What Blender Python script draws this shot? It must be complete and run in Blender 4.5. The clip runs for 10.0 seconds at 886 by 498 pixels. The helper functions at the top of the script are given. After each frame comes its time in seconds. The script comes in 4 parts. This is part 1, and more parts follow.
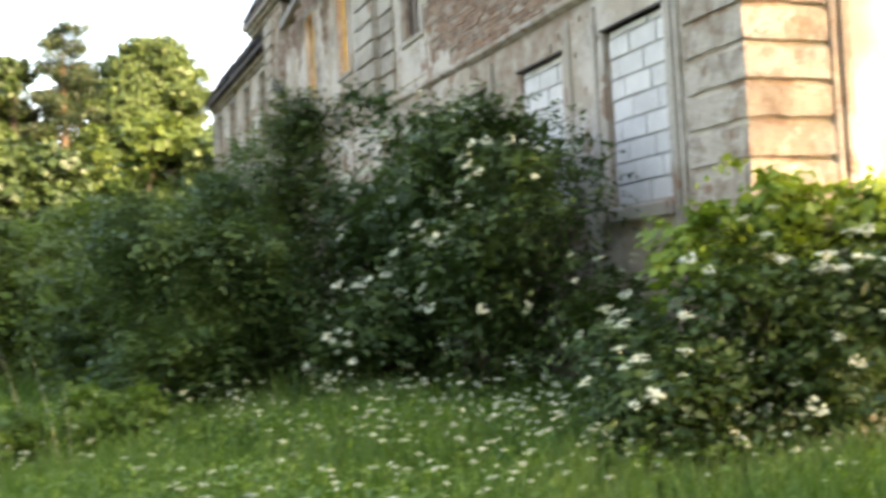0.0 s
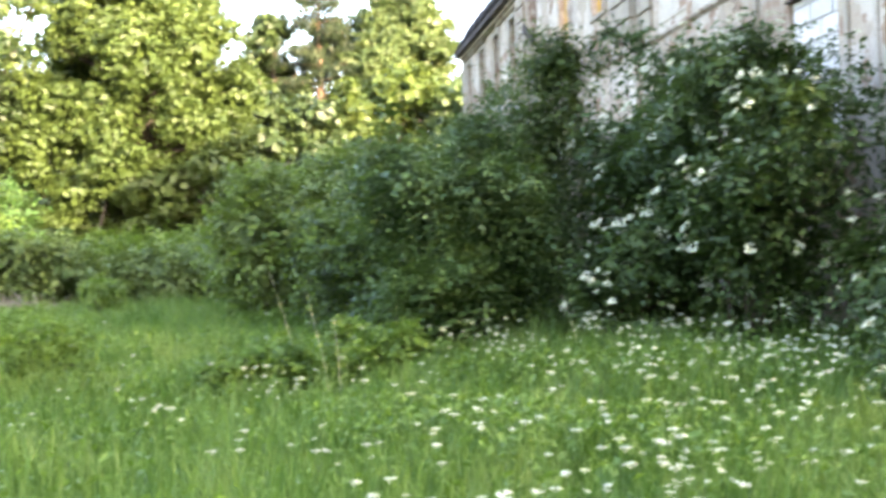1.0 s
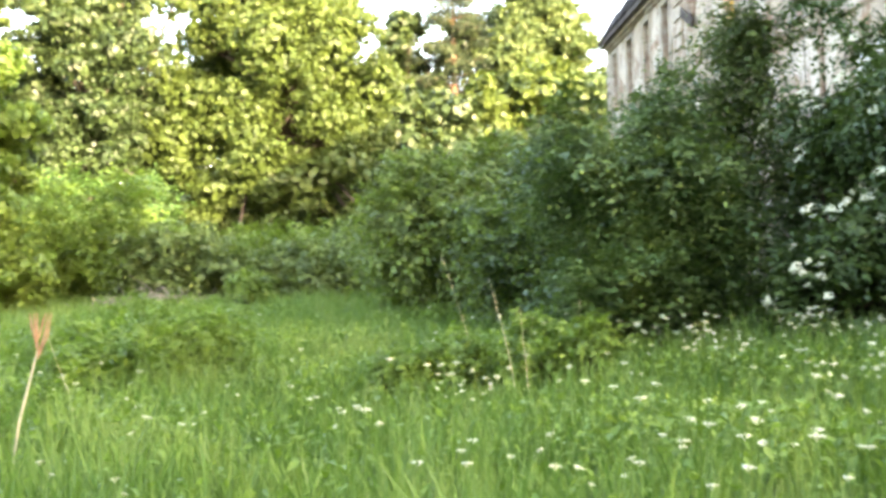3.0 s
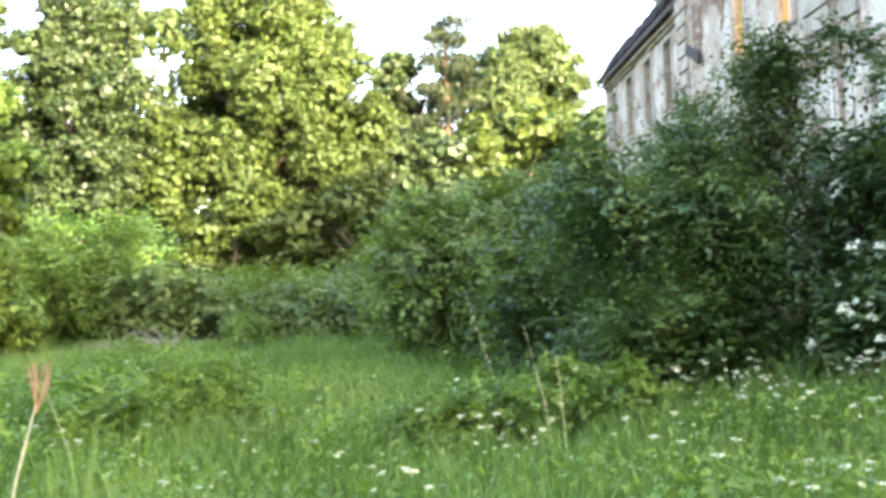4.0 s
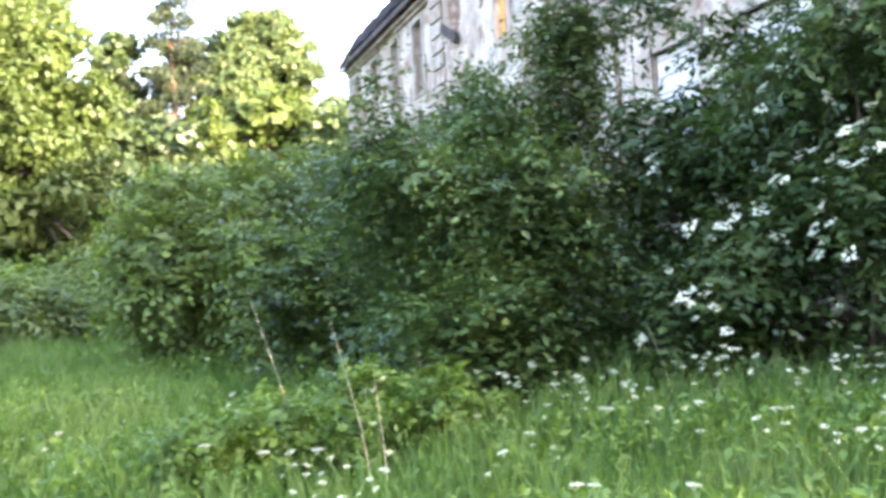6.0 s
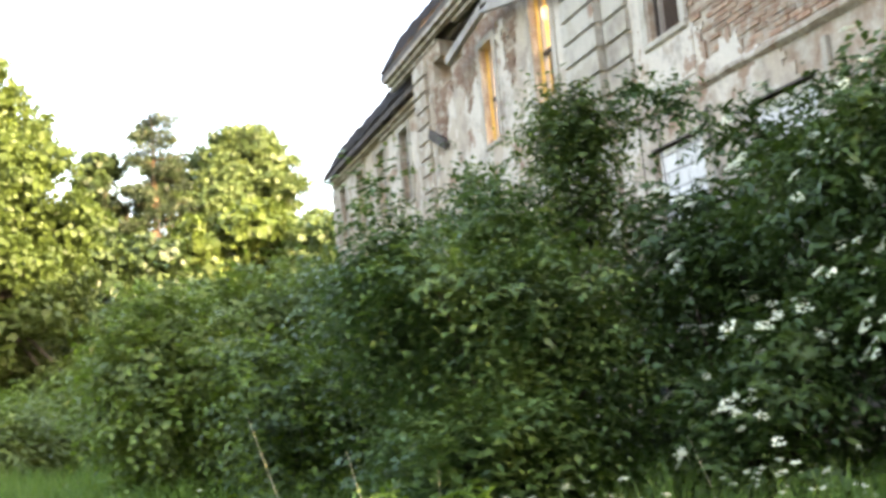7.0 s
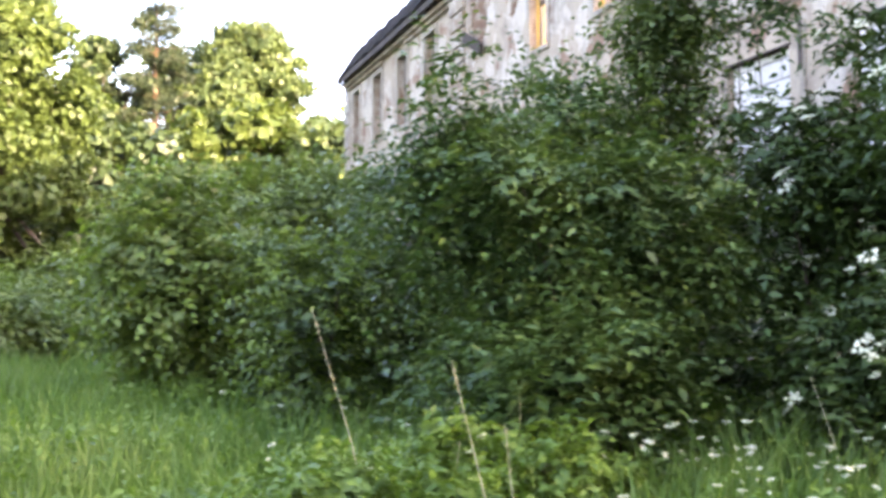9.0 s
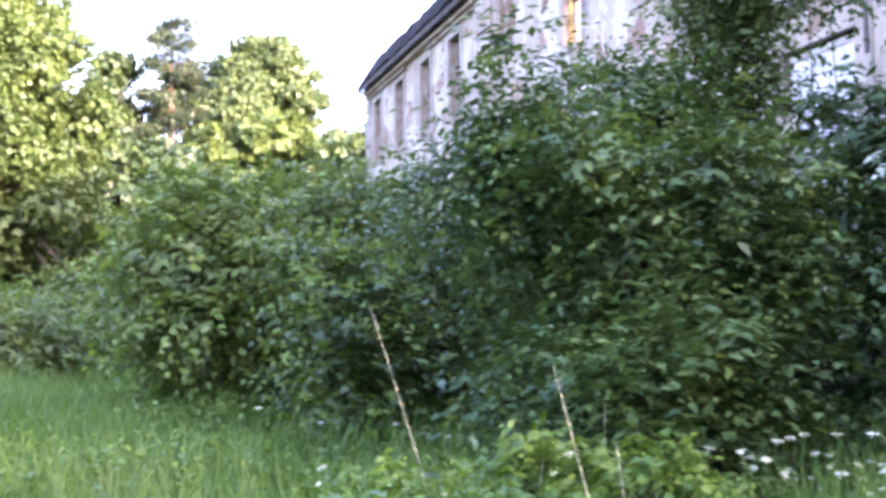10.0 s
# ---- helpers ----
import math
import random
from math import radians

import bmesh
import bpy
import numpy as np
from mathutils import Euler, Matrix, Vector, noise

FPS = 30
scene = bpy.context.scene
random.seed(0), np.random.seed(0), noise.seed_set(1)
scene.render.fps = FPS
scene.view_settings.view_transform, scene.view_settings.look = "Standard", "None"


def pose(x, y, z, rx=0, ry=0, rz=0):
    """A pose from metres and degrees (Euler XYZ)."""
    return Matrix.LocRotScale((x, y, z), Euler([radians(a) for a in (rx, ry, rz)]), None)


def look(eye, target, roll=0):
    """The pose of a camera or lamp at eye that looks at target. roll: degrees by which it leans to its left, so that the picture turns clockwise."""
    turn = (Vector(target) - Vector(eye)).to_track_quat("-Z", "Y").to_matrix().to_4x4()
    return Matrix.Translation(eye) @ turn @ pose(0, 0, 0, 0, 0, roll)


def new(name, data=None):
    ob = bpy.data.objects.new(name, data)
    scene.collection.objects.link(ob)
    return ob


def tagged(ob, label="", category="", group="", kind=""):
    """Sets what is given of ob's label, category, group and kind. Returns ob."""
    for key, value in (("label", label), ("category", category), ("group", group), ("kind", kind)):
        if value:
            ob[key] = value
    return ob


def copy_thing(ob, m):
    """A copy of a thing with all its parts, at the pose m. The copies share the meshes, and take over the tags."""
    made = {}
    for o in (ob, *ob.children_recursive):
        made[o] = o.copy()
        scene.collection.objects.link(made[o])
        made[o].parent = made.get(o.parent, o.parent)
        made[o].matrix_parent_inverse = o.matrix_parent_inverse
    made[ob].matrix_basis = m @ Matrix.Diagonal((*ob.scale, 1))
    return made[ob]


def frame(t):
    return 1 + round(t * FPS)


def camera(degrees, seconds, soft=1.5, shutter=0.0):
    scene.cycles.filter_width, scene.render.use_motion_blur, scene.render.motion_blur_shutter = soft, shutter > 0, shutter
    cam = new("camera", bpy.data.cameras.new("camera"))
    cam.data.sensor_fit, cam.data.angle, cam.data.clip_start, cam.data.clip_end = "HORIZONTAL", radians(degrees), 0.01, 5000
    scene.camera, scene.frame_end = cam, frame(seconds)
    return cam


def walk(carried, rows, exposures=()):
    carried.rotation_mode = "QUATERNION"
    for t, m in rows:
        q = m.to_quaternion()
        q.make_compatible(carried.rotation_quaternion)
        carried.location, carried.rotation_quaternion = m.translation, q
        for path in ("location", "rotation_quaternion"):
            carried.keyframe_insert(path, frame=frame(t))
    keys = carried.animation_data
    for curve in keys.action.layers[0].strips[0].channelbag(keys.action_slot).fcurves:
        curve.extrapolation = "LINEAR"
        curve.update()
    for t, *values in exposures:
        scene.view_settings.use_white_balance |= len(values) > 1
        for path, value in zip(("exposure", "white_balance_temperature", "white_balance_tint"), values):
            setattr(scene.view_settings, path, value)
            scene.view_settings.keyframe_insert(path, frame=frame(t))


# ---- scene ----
cam = camera(42.0, 10.0, 3.5, 0.38)
PATH = [
    (0, (1.443, -0.772, 1.833), (2.124, 1.107, 1.911), -3.0),
    (0.3, (1.397, -0.754, 1.792), (1.934, 1.171, 1.859), -3.8),
    (0.5, (1.364, -0.715, 1.771), (1.812, 1.234, 1.811), -2.8),
    (1, (1.29, -0.579, 1.703), (1.563, 1.403, 1.716), -2.4),
    (1.5, (1.147, -0.373, 1.632), (1.309, 1.621, 1.613), -2.1),
    (2, (1.032, -0.081, 1.62), (1.136, 1.916, 1.579), -2.0),
    (2.5, (0.928, 0.295, 1.602), (0.997, 2.294, 1.581), -1.9),
    (2.7, (0.876, 0.441, 1.6), (0.936, 2.44, 1.596), -2.0),
    (3.8, (0.534, 1.249, 1.601), (0.597, 3.247, 1.683), -2.3),
    (4, (0.474, 1.408, 1.605), (0.555, 3.404, 1.7), -2.3),
    (4.5, (0.377, 1.835, 1.586), (0.544, 3.822, 1.735), -2.0),
    (4.8, (0.302, 2.142, 1.597), (0.558, 4.118, 1.768), -1.9),
    (5, (0.251, 2.372, 1.607), (0.566, 4.34, 1.768), -2.0),
    (5.5, (0.177, 2.948, 1.63), (0.631, 4.895, 1.707), -2.3),
    (6, (0.171, 3.496, 1.639), (0.719, 5.418, 1.7), -3.3),
    (6.2, (0.181, 3.683, 1.649), (0.755, 5.593, 1.792), -3.9),
    (7.3, (0.152, 4.597, 1.718), (0.735, 6.493, 1.975), -5.5),
    (7.5, (0.128, 4.752, 1.721), (0.721, 6.642, 1.996), -3.5),
    (8, (0.024, 5.12, 1.722), (0.638, 7.003, 1.997), 0.2),
    (8.2, (-0.009, 5.275, 1.71), (0.606, 7.163, 1.951), 0.4),
    (8.5, (-0.048, 5.505, 1.677), (0.562, 7.401, 1.857), 0.2),
    (9, (-0.118, 5.884, 1.638), (0.486, 7.787, 1.752), -0.3),
    (9.5, (-0.154, 6.292, 1.591), (0.44, 8.197, 1.722), -0.6),
    (10, (-0.134, 6.834, 1.574), (0.444, 8.744, 1.713), -1.1),
]
EXPOSURES = [(t, stops + 2.65, kelvin, 22 + 19 * max(0.0, min(t - 8.3, 1.5)) + 30 * max(0.0, 1.0 - abs(t - 1.6) / 0.6) + 12 * max(0.0, 1.0 - abs(t - 6.1) / 0.6)) for t, stops, kelvin in (
    (0.0, 0.42, 8000), (0.6, 0.8, 8000), (1.2, 1.36, 6400), (1.6, 1.58, 5950), (1.8, 1.62, 5950), (2.2, 1.5, 7300), (2.7, 1.44, 8000), (3.8, 1.2, 6900), (4.4, 1.05, 6950),
    (4.8, 0.85, 7800), (5.2, 1.0, 8200), (5.5, 1.18, 8300), (6.0, 1.42, 6500), (6.2, 1.44, 6400), (7.3, 0.84, 8200), (8.3, 0.92, 8000), (9.0, 1.2, 7100), (9.5, 1.42, 6200), (10.0, 1.4, 5950))]
walk(cam, [(t, look(eye, target, roll)) for t, eye, target, roll in PATH], EXPOSURES)

# ---- sky and sun ----
SUN_FROM = Vector((0.5, -0.866, 0.0)).normalized()
SUN_HEIGHT = radians(14)
world = bpy.data.worlds.new("world")
scene.world = world
world.use_nodes = True
wt = world.node_tree
sky = wt.nodes.new("ShaderNodeTexSky")
sky.sky_type, sky.sun_disc = "NISHITA", False
sky.sun_elevation, sky.sun_rotation = SUN_HEIGHT, math.atan2(SUN_FROM.x, SUN_FROM.y)
sky.air_density, sky.dust_density, sky.ozone_density = 1.0, 2.0, 1.0
wt.links.new(sky.outputs[0], wt.nodes["Background"].inputs[0])
wt.nodes["Background"].inputs[1].default_value = 0.15
sun = new("sun", bpy.data.lights.new("sun", "SUN"))
sun.data.energy, sun.data.angle, sun.data.color = 2.0, radians(0.6), (1.0, 0.89, 0.68)
to_sun = SUN_FROM * math.cos(SUN_HEIGHT) + Vector((0, 0, math.sin(SUN_HEIGHT)))
sun.matrix_world = look(to_sun * 80, (0, 0, 0))


# ---- materials ----
def material(name, rough=0.8, spec=0.3):
    m = bpy.data.materials.new(name)
    m.use_nodes = True
    nodes, links = m.node_tree.nodes, m.node_tree.links
    b = nodes["Principled BSDF"]
    b.inputs["Roughness"].default_value = rough
    b.inputs["Specular IOR Level"].default_value = spec
    return m, nodes, links, b


def node(nodes, kind, **values):
    n = nodes.new(kind)
    for key, value in values.items():
        n.inputs[key].default_value = value
    return n


def ramp(nodes, links, source, stops):
    r = nodes.new("ShaderNodeValToRGB")
    els = r.color_ramp.elements
    while len(els) < len(stops):
        els.new(0.5)
    for e, (at, col) in zip(els, stops):
        e.position, e.color = at, (*col, 1)
    links.new(source, r.inputs[0])
    return r.outputs[0]


def mixed(nodes, links, fac, a, b, mode="MIX"):
    mx = nodes.new("ShaderNodeMix")
    mx.data_type, mx.blend_type = "RGBA", mode
    for sock, value in ((mx.inputs[0], fac), (mx.inputs[6], a), (mx.inputs[7], b)):
        if isinstance(value, bpy.types.NodeSocket):
            links.new(value, sock)
        else:
            sock.default_value = value if isinstance(value, (int, float)) else (*value, 1)
    return mx.outputs[2]


def noise_at(nodes, links, scale, detail=6.0, rough=0.6, stretch=(1, 1, 1)):
    co = nodes.new("ShaderNodeNewGeometry")
    mp = nodes.new("ShaderNodeMapping")
    mp.inputs["Scale"].default_value = stretch
    links.new(co.outputs["Position"], mp.inputs[0])
    n = node(nodes, "ShaderNodeTexNoise", Scale=scale, Detail=detail, Roughness=rough)
    links.new(mp.outputs[0], n.inputs["Vector"])
    return n.outputs[0]


def bumped(nodes, links, b, source, strength, distance):
    bp = node(nodes, "ShaderNodeBump", Strength=strength, Distance=distance)
    links.new(source, bp.inputs["Height"])
    links.new(bp.outputs[0], b.inputs["Normal"])


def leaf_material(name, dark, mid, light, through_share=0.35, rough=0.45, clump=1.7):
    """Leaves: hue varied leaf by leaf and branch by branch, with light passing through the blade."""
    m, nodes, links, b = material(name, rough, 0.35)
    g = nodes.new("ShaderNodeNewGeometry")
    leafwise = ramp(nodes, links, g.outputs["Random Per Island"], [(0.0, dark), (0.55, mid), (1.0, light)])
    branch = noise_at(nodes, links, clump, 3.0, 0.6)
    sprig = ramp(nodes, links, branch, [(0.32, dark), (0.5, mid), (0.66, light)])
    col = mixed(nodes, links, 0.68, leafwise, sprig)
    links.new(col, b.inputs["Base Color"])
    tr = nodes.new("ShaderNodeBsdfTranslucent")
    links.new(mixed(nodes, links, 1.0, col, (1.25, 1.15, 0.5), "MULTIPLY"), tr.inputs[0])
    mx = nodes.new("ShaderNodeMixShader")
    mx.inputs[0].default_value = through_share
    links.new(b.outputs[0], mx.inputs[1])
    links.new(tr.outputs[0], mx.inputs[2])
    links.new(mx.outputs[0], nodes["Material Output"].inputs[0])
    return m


def mottled(name, stops, scale, rough=0.85, fine=40.0, bump=0.25, dist=0.01, stretch=(1, 1, 1), per_object=0.0):
    """A surface with broad stains, fine grain and a little relief."""
    m, nodes, links, b = material(name, rough, 0.25)
    broad = noise_at(nodes, links, scale, 8.0, 0.65, stretch)
    grain = noise_at(nodes, links, fine, 4.0, 0.7)
    col = ramp(nodes, links, broad, stops)
    col = mixed(nodes, links, 0.35, col, ramp(nodes, links, grain, [(0.3, (0.45, 0.45, 0.45)), (0.7, (1, 1, 1))]), "MULTIPLY")
    if per_object:
        info = nodes.new("ShaderNodeObjectInfo")
        tone = ramp(nodes, links, info.outputs["Random"], [(0.0, (1 - per_object,) * 3), (1.0, (1, 1, 1))])
        col = mixed(nodes, links, 1.0, col, tone, "MULTIPLY")
    links.new(col, b.inputs["Base Color"])
    bumped(nodes, links, b, grain, bump, dist)
    return m


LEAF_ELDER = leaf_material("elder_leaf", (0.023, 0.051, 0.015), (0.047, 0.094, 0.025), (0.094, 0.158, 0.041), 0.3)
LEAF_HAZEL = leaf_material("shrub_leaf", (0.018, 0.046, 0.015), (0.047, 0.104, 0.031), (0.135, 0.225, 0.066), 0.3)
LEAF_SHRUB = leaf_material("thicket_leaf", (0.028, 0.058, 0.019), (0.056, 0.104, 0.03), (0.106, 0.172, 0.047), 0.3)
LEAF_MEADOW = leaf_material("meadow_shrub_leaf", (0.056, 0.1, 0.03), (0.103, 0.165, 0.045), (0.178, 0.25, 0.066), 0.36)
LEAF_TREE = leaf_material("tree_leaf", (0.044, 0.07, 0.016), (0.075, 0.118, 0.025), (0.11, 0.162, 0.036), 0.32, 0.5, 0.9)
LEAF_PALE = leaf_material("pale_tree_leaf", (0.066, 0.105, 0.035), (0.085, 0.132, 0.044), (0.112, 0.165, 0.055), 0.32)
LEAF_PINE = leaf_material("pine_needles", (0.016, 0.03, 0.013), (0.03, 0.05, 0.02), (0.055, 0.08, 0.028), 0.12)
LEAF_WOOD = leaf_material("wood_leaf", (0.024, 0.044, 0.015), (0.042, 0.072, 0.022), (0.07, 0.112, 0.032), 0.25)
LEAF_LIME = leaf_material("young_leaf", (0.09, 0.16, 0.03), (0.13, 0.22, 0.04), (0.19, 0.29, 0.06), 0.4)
# lime leaf colour raised to carry the sunlight on the maple
LEAF_SUNNY = leaf_material("sunlit_maple_leaf", (0.12, 0.2, 0.03), (0.17, 0.27, 0.042), (0.25, 0.36, 0.065), 0.4)
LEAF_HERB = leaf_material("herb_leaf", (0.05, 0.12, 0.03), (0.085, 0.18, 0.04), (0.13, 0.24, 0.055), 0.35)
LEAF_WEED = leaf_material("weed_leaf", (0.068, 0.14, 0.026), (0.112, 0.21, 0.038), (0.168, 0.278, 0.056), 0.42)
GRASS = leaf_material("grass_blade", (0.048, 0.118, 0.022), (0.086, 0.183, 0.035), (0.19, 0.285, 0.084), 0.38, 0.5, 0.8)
BLOSSOM = mottled("white_blossom", [(0.3, (0.5, 0.54, 0.36)), (0.7, (0.71, 0.76, 0.59))], 30.0, 0.85, 90.0, 0.4)
BARK = mottled("bark", [(0.3, (0.05, 0.04, 0.03)), (0.7, (0.14, 0.11, 0.085))], 6.0, 0.9, 30.0, 0.6, 0.03, (1, 1, 0.25))
PINE_BARK = mottled("pine_bark", [(0.3, (0.1, 0.07, 0.045)), (0.7, (0.22, 0.15, 0.095))], 3.0, 0.9, 14.0, 0.6, 0.03, (1, 1, 0.3))
STRAW = mottled("dry_stalk", [(0.3, (0.35, 0.33, 0.2)), (0.7, (0.54, 0.51, 0.36))], 20.0, 0.8, 80.0)
RUST_STALK = mottled("rusty_seed_head", [(0.3, (0.26, 0.14, 0.07)), (0.7, (0.44, 0.29, 0.17))], 20.0, 0.8, 80.0)
TWIG = mottled("dry_twig", [(0.3, (0.16, 0.14, 0.11)), (0.7, (0.31, 0.28, 0.23))], 8.0, 0.85, 60.0)
SOIL = mottled("meadow_soil", [(0.3, (0.03, 0.055, 0.016)), (0.55, (0.05, 0.095, 0.025)), (0.75, (0.07, 0.12, 0.035))], 0.8, 0.95, 18.0, 0.8, 0.05)
BRICK = mottled("old_brick", [(0.3, (0.27, 0.14, 0.085)), (0.43, (0.38, 0.22, 0.145)), (0.54, (0.44, 0.31, 0.215)), (0.62, (0.55, 0.47, 0.37)), (0.72, (0.62, 0.56, 0.46))], 5.5, 0.9, 45.0, 0.5, 0.01, (1, 1, 1), 0.42)
MASONRY = mottled("raw_masonry", [(0.3, (0.28, 0.18, 0.12)), (0.46, (0.41, 0.31, 0.23)), (0.58, (0.5, 0.43, 0.34)), (0.7, (0.57, 0.52, 0.43))], 3.5, 0.95, 22.0, 0.9, 0.04)
BLOCK = mottled("pale_concrete_block", [(0.3, (0.66, 0.64, 0.59)), (0.7, (0.85, 0.83, 0.78))], 3.0, 0.9, 60.0, 0.3, 0.006, (1, 1, 1), 0.14)
MORTAR = mottled("grey_mortar", [(0.3, (0.28, 0.27, 0.25)), (0.7, (0.42, 0.41, 0.38))], 6.0, 0.95, 60.0)
SLATE = mottled("weathered_roofing", [(0.3, (0.028, 0.026, 0.024)), (0.55, (0.062, 0.055, 0.05)), (0.72, (0.12, 0.105, 0.09))], 2.2, 0.96, 12.0, 0.5, 0.02)
OLD_WOOD = mottled("grey_old_wood", [(0.3, (0.22, 0.19, 0.16)), (0.7, (0.42, 0.39, 0.35))], 2.5, 0.85, 30.0, 0.5, 0.01, (1, 1, 0.2))
# rotten timber, and also the dark colour of shaded recesses in the house
DARK_WOOD_AND_SHADE = mottled("dark_rotten_wood_and_shade", [(0.3, (0.045, 0.035, 0.03)), (0.7, (0.12, 0.1, 0.085))], 2.5, 0.85, 30.0, 0.5, 0.01, (1, 1, 0.2))
OCHRE = mottled("ochre_inner_plaster", [(0.3, (0.46, 0.32, 0.09)), (0.5, (0.62, 0.46, 0.15)), (0.66, (0.67, 0.56, 0.3))], 1.2, 0.9, 20.0)
BROWN_WOOD = mottled("brown_board", [(0.3, (0.13, 0.085, 0.045)), (0.7, (0.24, 0.165, 0.095))], 2.0, 0.85, 30.0, 0.4, 0.01, (1, 1, 0.2))
RUSTED = mottled("rusted_pipe", [(0.3, (0.1, 0.085, 0.075)), (0.7, (0.2, 0.17, 0.15))], 6.0, 0.7, 40.0)


def plaster_material(name, pale, worn, dirt, brick_share, finer=1.0):
    """Old lime plaster: pale coat flaking off a beige one, grime, rain marks, and red brick grinning through in places."""
    m, nodes, links, b = material(name, 0.92, 0.2)
    coat = noise_at(nodes, links, 0.75 * finer, 12.0, 0.62)
    grime = noise_at(nodes, links, 1.6 * finer, 10.0, 0.7)
    rain = noise_at(nodes, links, 3.0, 6.0, 0.6, (1, 1, 0.3))
    patch = noise_at(nodes, links, 1.3 * finer, 12.0, 0.66)
    grain = noise_at(nodes, links, 30.0, 5.0, 0.7)
    flake = ramp(nodes, links, coat, [(0.485, (0, 0, 0)), (0.515, (1, 1, 1))])
    col = mixed(nodes, links, flake, pale, worn)
    col = mixed(nodes, links, ramp(nodes, links, grime, [(0.5, (0, 0, 0)), (0.7, (0.9, 0.9, 0.9))]), col, dirt)
    col = mixed(nodes, links, ramp(nodes, links, rain, [(0.55, (0, 0, 0)), (0.75, (0.5, 0.5, 0.5))]), col, dirt)
    red = ramp(nodes, links, patch, [(0.74 - brick_share, (0, 0, 0)), (0.765 - brick_share, (1, 1, 1))])
    tone = ramp(nodes, links, grime, [(0.3, (0.43, 0.31, 0.225)), (0.6, (0.31, 0.2, 0.14))])
    col = mixed(nodes, links, red, col, tone)
    col = mixed(nodes, links, 0.5, col, ramp(nodes, links, grain, [(0.3, (0.5, 0.5, 0.5)), (0.65, (1, 1, 1))]), "MULTIPLY")
    links.new(col, b.inputs["Base Color"])
    height = mixed(nodes, links, 0.6, mixed(nodes, links, 0.5, flake, red), grain)
    bumped(nodes, links, b, height, 0.6, 0.03)
    return m


PLASTER = plaster_material("weathered_plaster", (0.63, 0.57, 0.475), (0.5, 0.42, 0.325), (0.27, 0.22, 0.18), 0.17)
QUOIN_PLASTER = plaster_material("quoin_plaster", (0.53, 0.47, 0.385), (0.42, 0.35, 0.27), (0.2, 0.15, 0.11), 0.16, 2.6)
GREY_PLASTER = plaster_material("grey_pilaster_plaster", (0.51, 0.465, 0.385), (0.44, 0.39, 0.31), (0.26, 0.22, 0.19), 0.1)


# ---- mesh helpers ----
def part(name, bm, mat, parent=None, label=""):
    """Links a bmesh as one mesh object, under a thing or a part if one is given."""
    me = bpy.data.meshes.new(name)
    bm.to_mesh(me)
    bm.free()
    me.materials.append(mat)
    ob = new(name, me)
    ob.parent = parent
    return tagged(ob, label)


def thing(name, at, label, category, group="", kind=""):
    ob = new(name)
    ob.location = at
    return tagged(ob, label, category, group, kind)


def box(bm, lo, hi, bevel=0.0):
    made = bmesh.ops.create_cube(bm, size=1.0)["verts"]
    for v in made:
        v.co = Vector(((lo[i] + hi[i]) / 2 + v.co[i] * (hi[i] - lo[i]) for i in range(3)))
    if bevel:
        edges = {e for v in made for e in v.link_edges}
        bmesh.ops.bevel(bm, geom=list(edges), offset=bevel, segments=1, affect="EDGES")
    return bm


def boxed(lo, hi, bevel=0.0):
    return box(bmesh.new(), lo, hi, bevel)


def tube(bm, points, radii, sides=6):
    rings = []
    for i, p in enumerate(points):
        p = Vector(p)
        d = (Vector(points[min(i + 1, len(points) - 1)]) - Vector(points[max(i - 1, 0)])).normalized()
        a = d.orthogonal().normalized()
        b = d.cross(a)
        rings.append([bm.verts.new(p + (a * math.cos(k * math.tau / sides) + b * math.sin(k * math.tau / sides)) * radii[i]) for k in range(sides)])
    for r, s in zip(rings, rings[1:]):
        for k in range(sides):
            bm.faces.new((r[k], r[(k + 1) % sides], s[(k + 1) % sides], s[k]))
    bm.faces.new(rings[0][::-1])
    bm.faces.new(rings[-1])
    return bm


def raw_mesh(name, verts, faces, mat, parent=None, label=""):
    """A mesh from arrays: verts (n, 3) and faces (m, 3)."""
    me = bpy.data.meshes.new(name)
    me.vertices.add(len(verts))
    me.vertices.foreach_set("co", np.ascontiguousarray(verts, dtype=np.float32).ravel())
    k = faces.shape[1]
    me.loops.add(faces.size)
    me.loops.foreach_set("vertex_index", np.ascontiguousarray(faces, dtype=np.int32).ravel())
    me.polygons.add(len(faces))
    me.polygons.foreach_set("loop_start", np.arange(len(faces), dtype=np.int32) * k)
    me.update(calc_edges=True)
    me.materials.append(mat)
    ob = new(name, me)
    ob.parent = parent
    return tagged(ob, label)


def ground_z(x, y):
    y = np.clip(y, -40, 70)
    rise = np.clip((y - 7.0) / 6.0, 0, 1)
    east = np.clip((x - 2.6) / 2.6, 0, 1)
    return 0.02 * y + 0.2 * rise * rise * (3 - 2 * rise) * east * east * (3 - 2 * east) + 0.06 * np.sin(x * 0.7 + 1.0) * np.sin(y * 0.45) + 0.03 * np.sin(x * 1.9 + y * 1.3)


def unit(v):
    return v / np.maximum(np.linalg.norm(v, axis=1, keepdims=True), 1e-6)


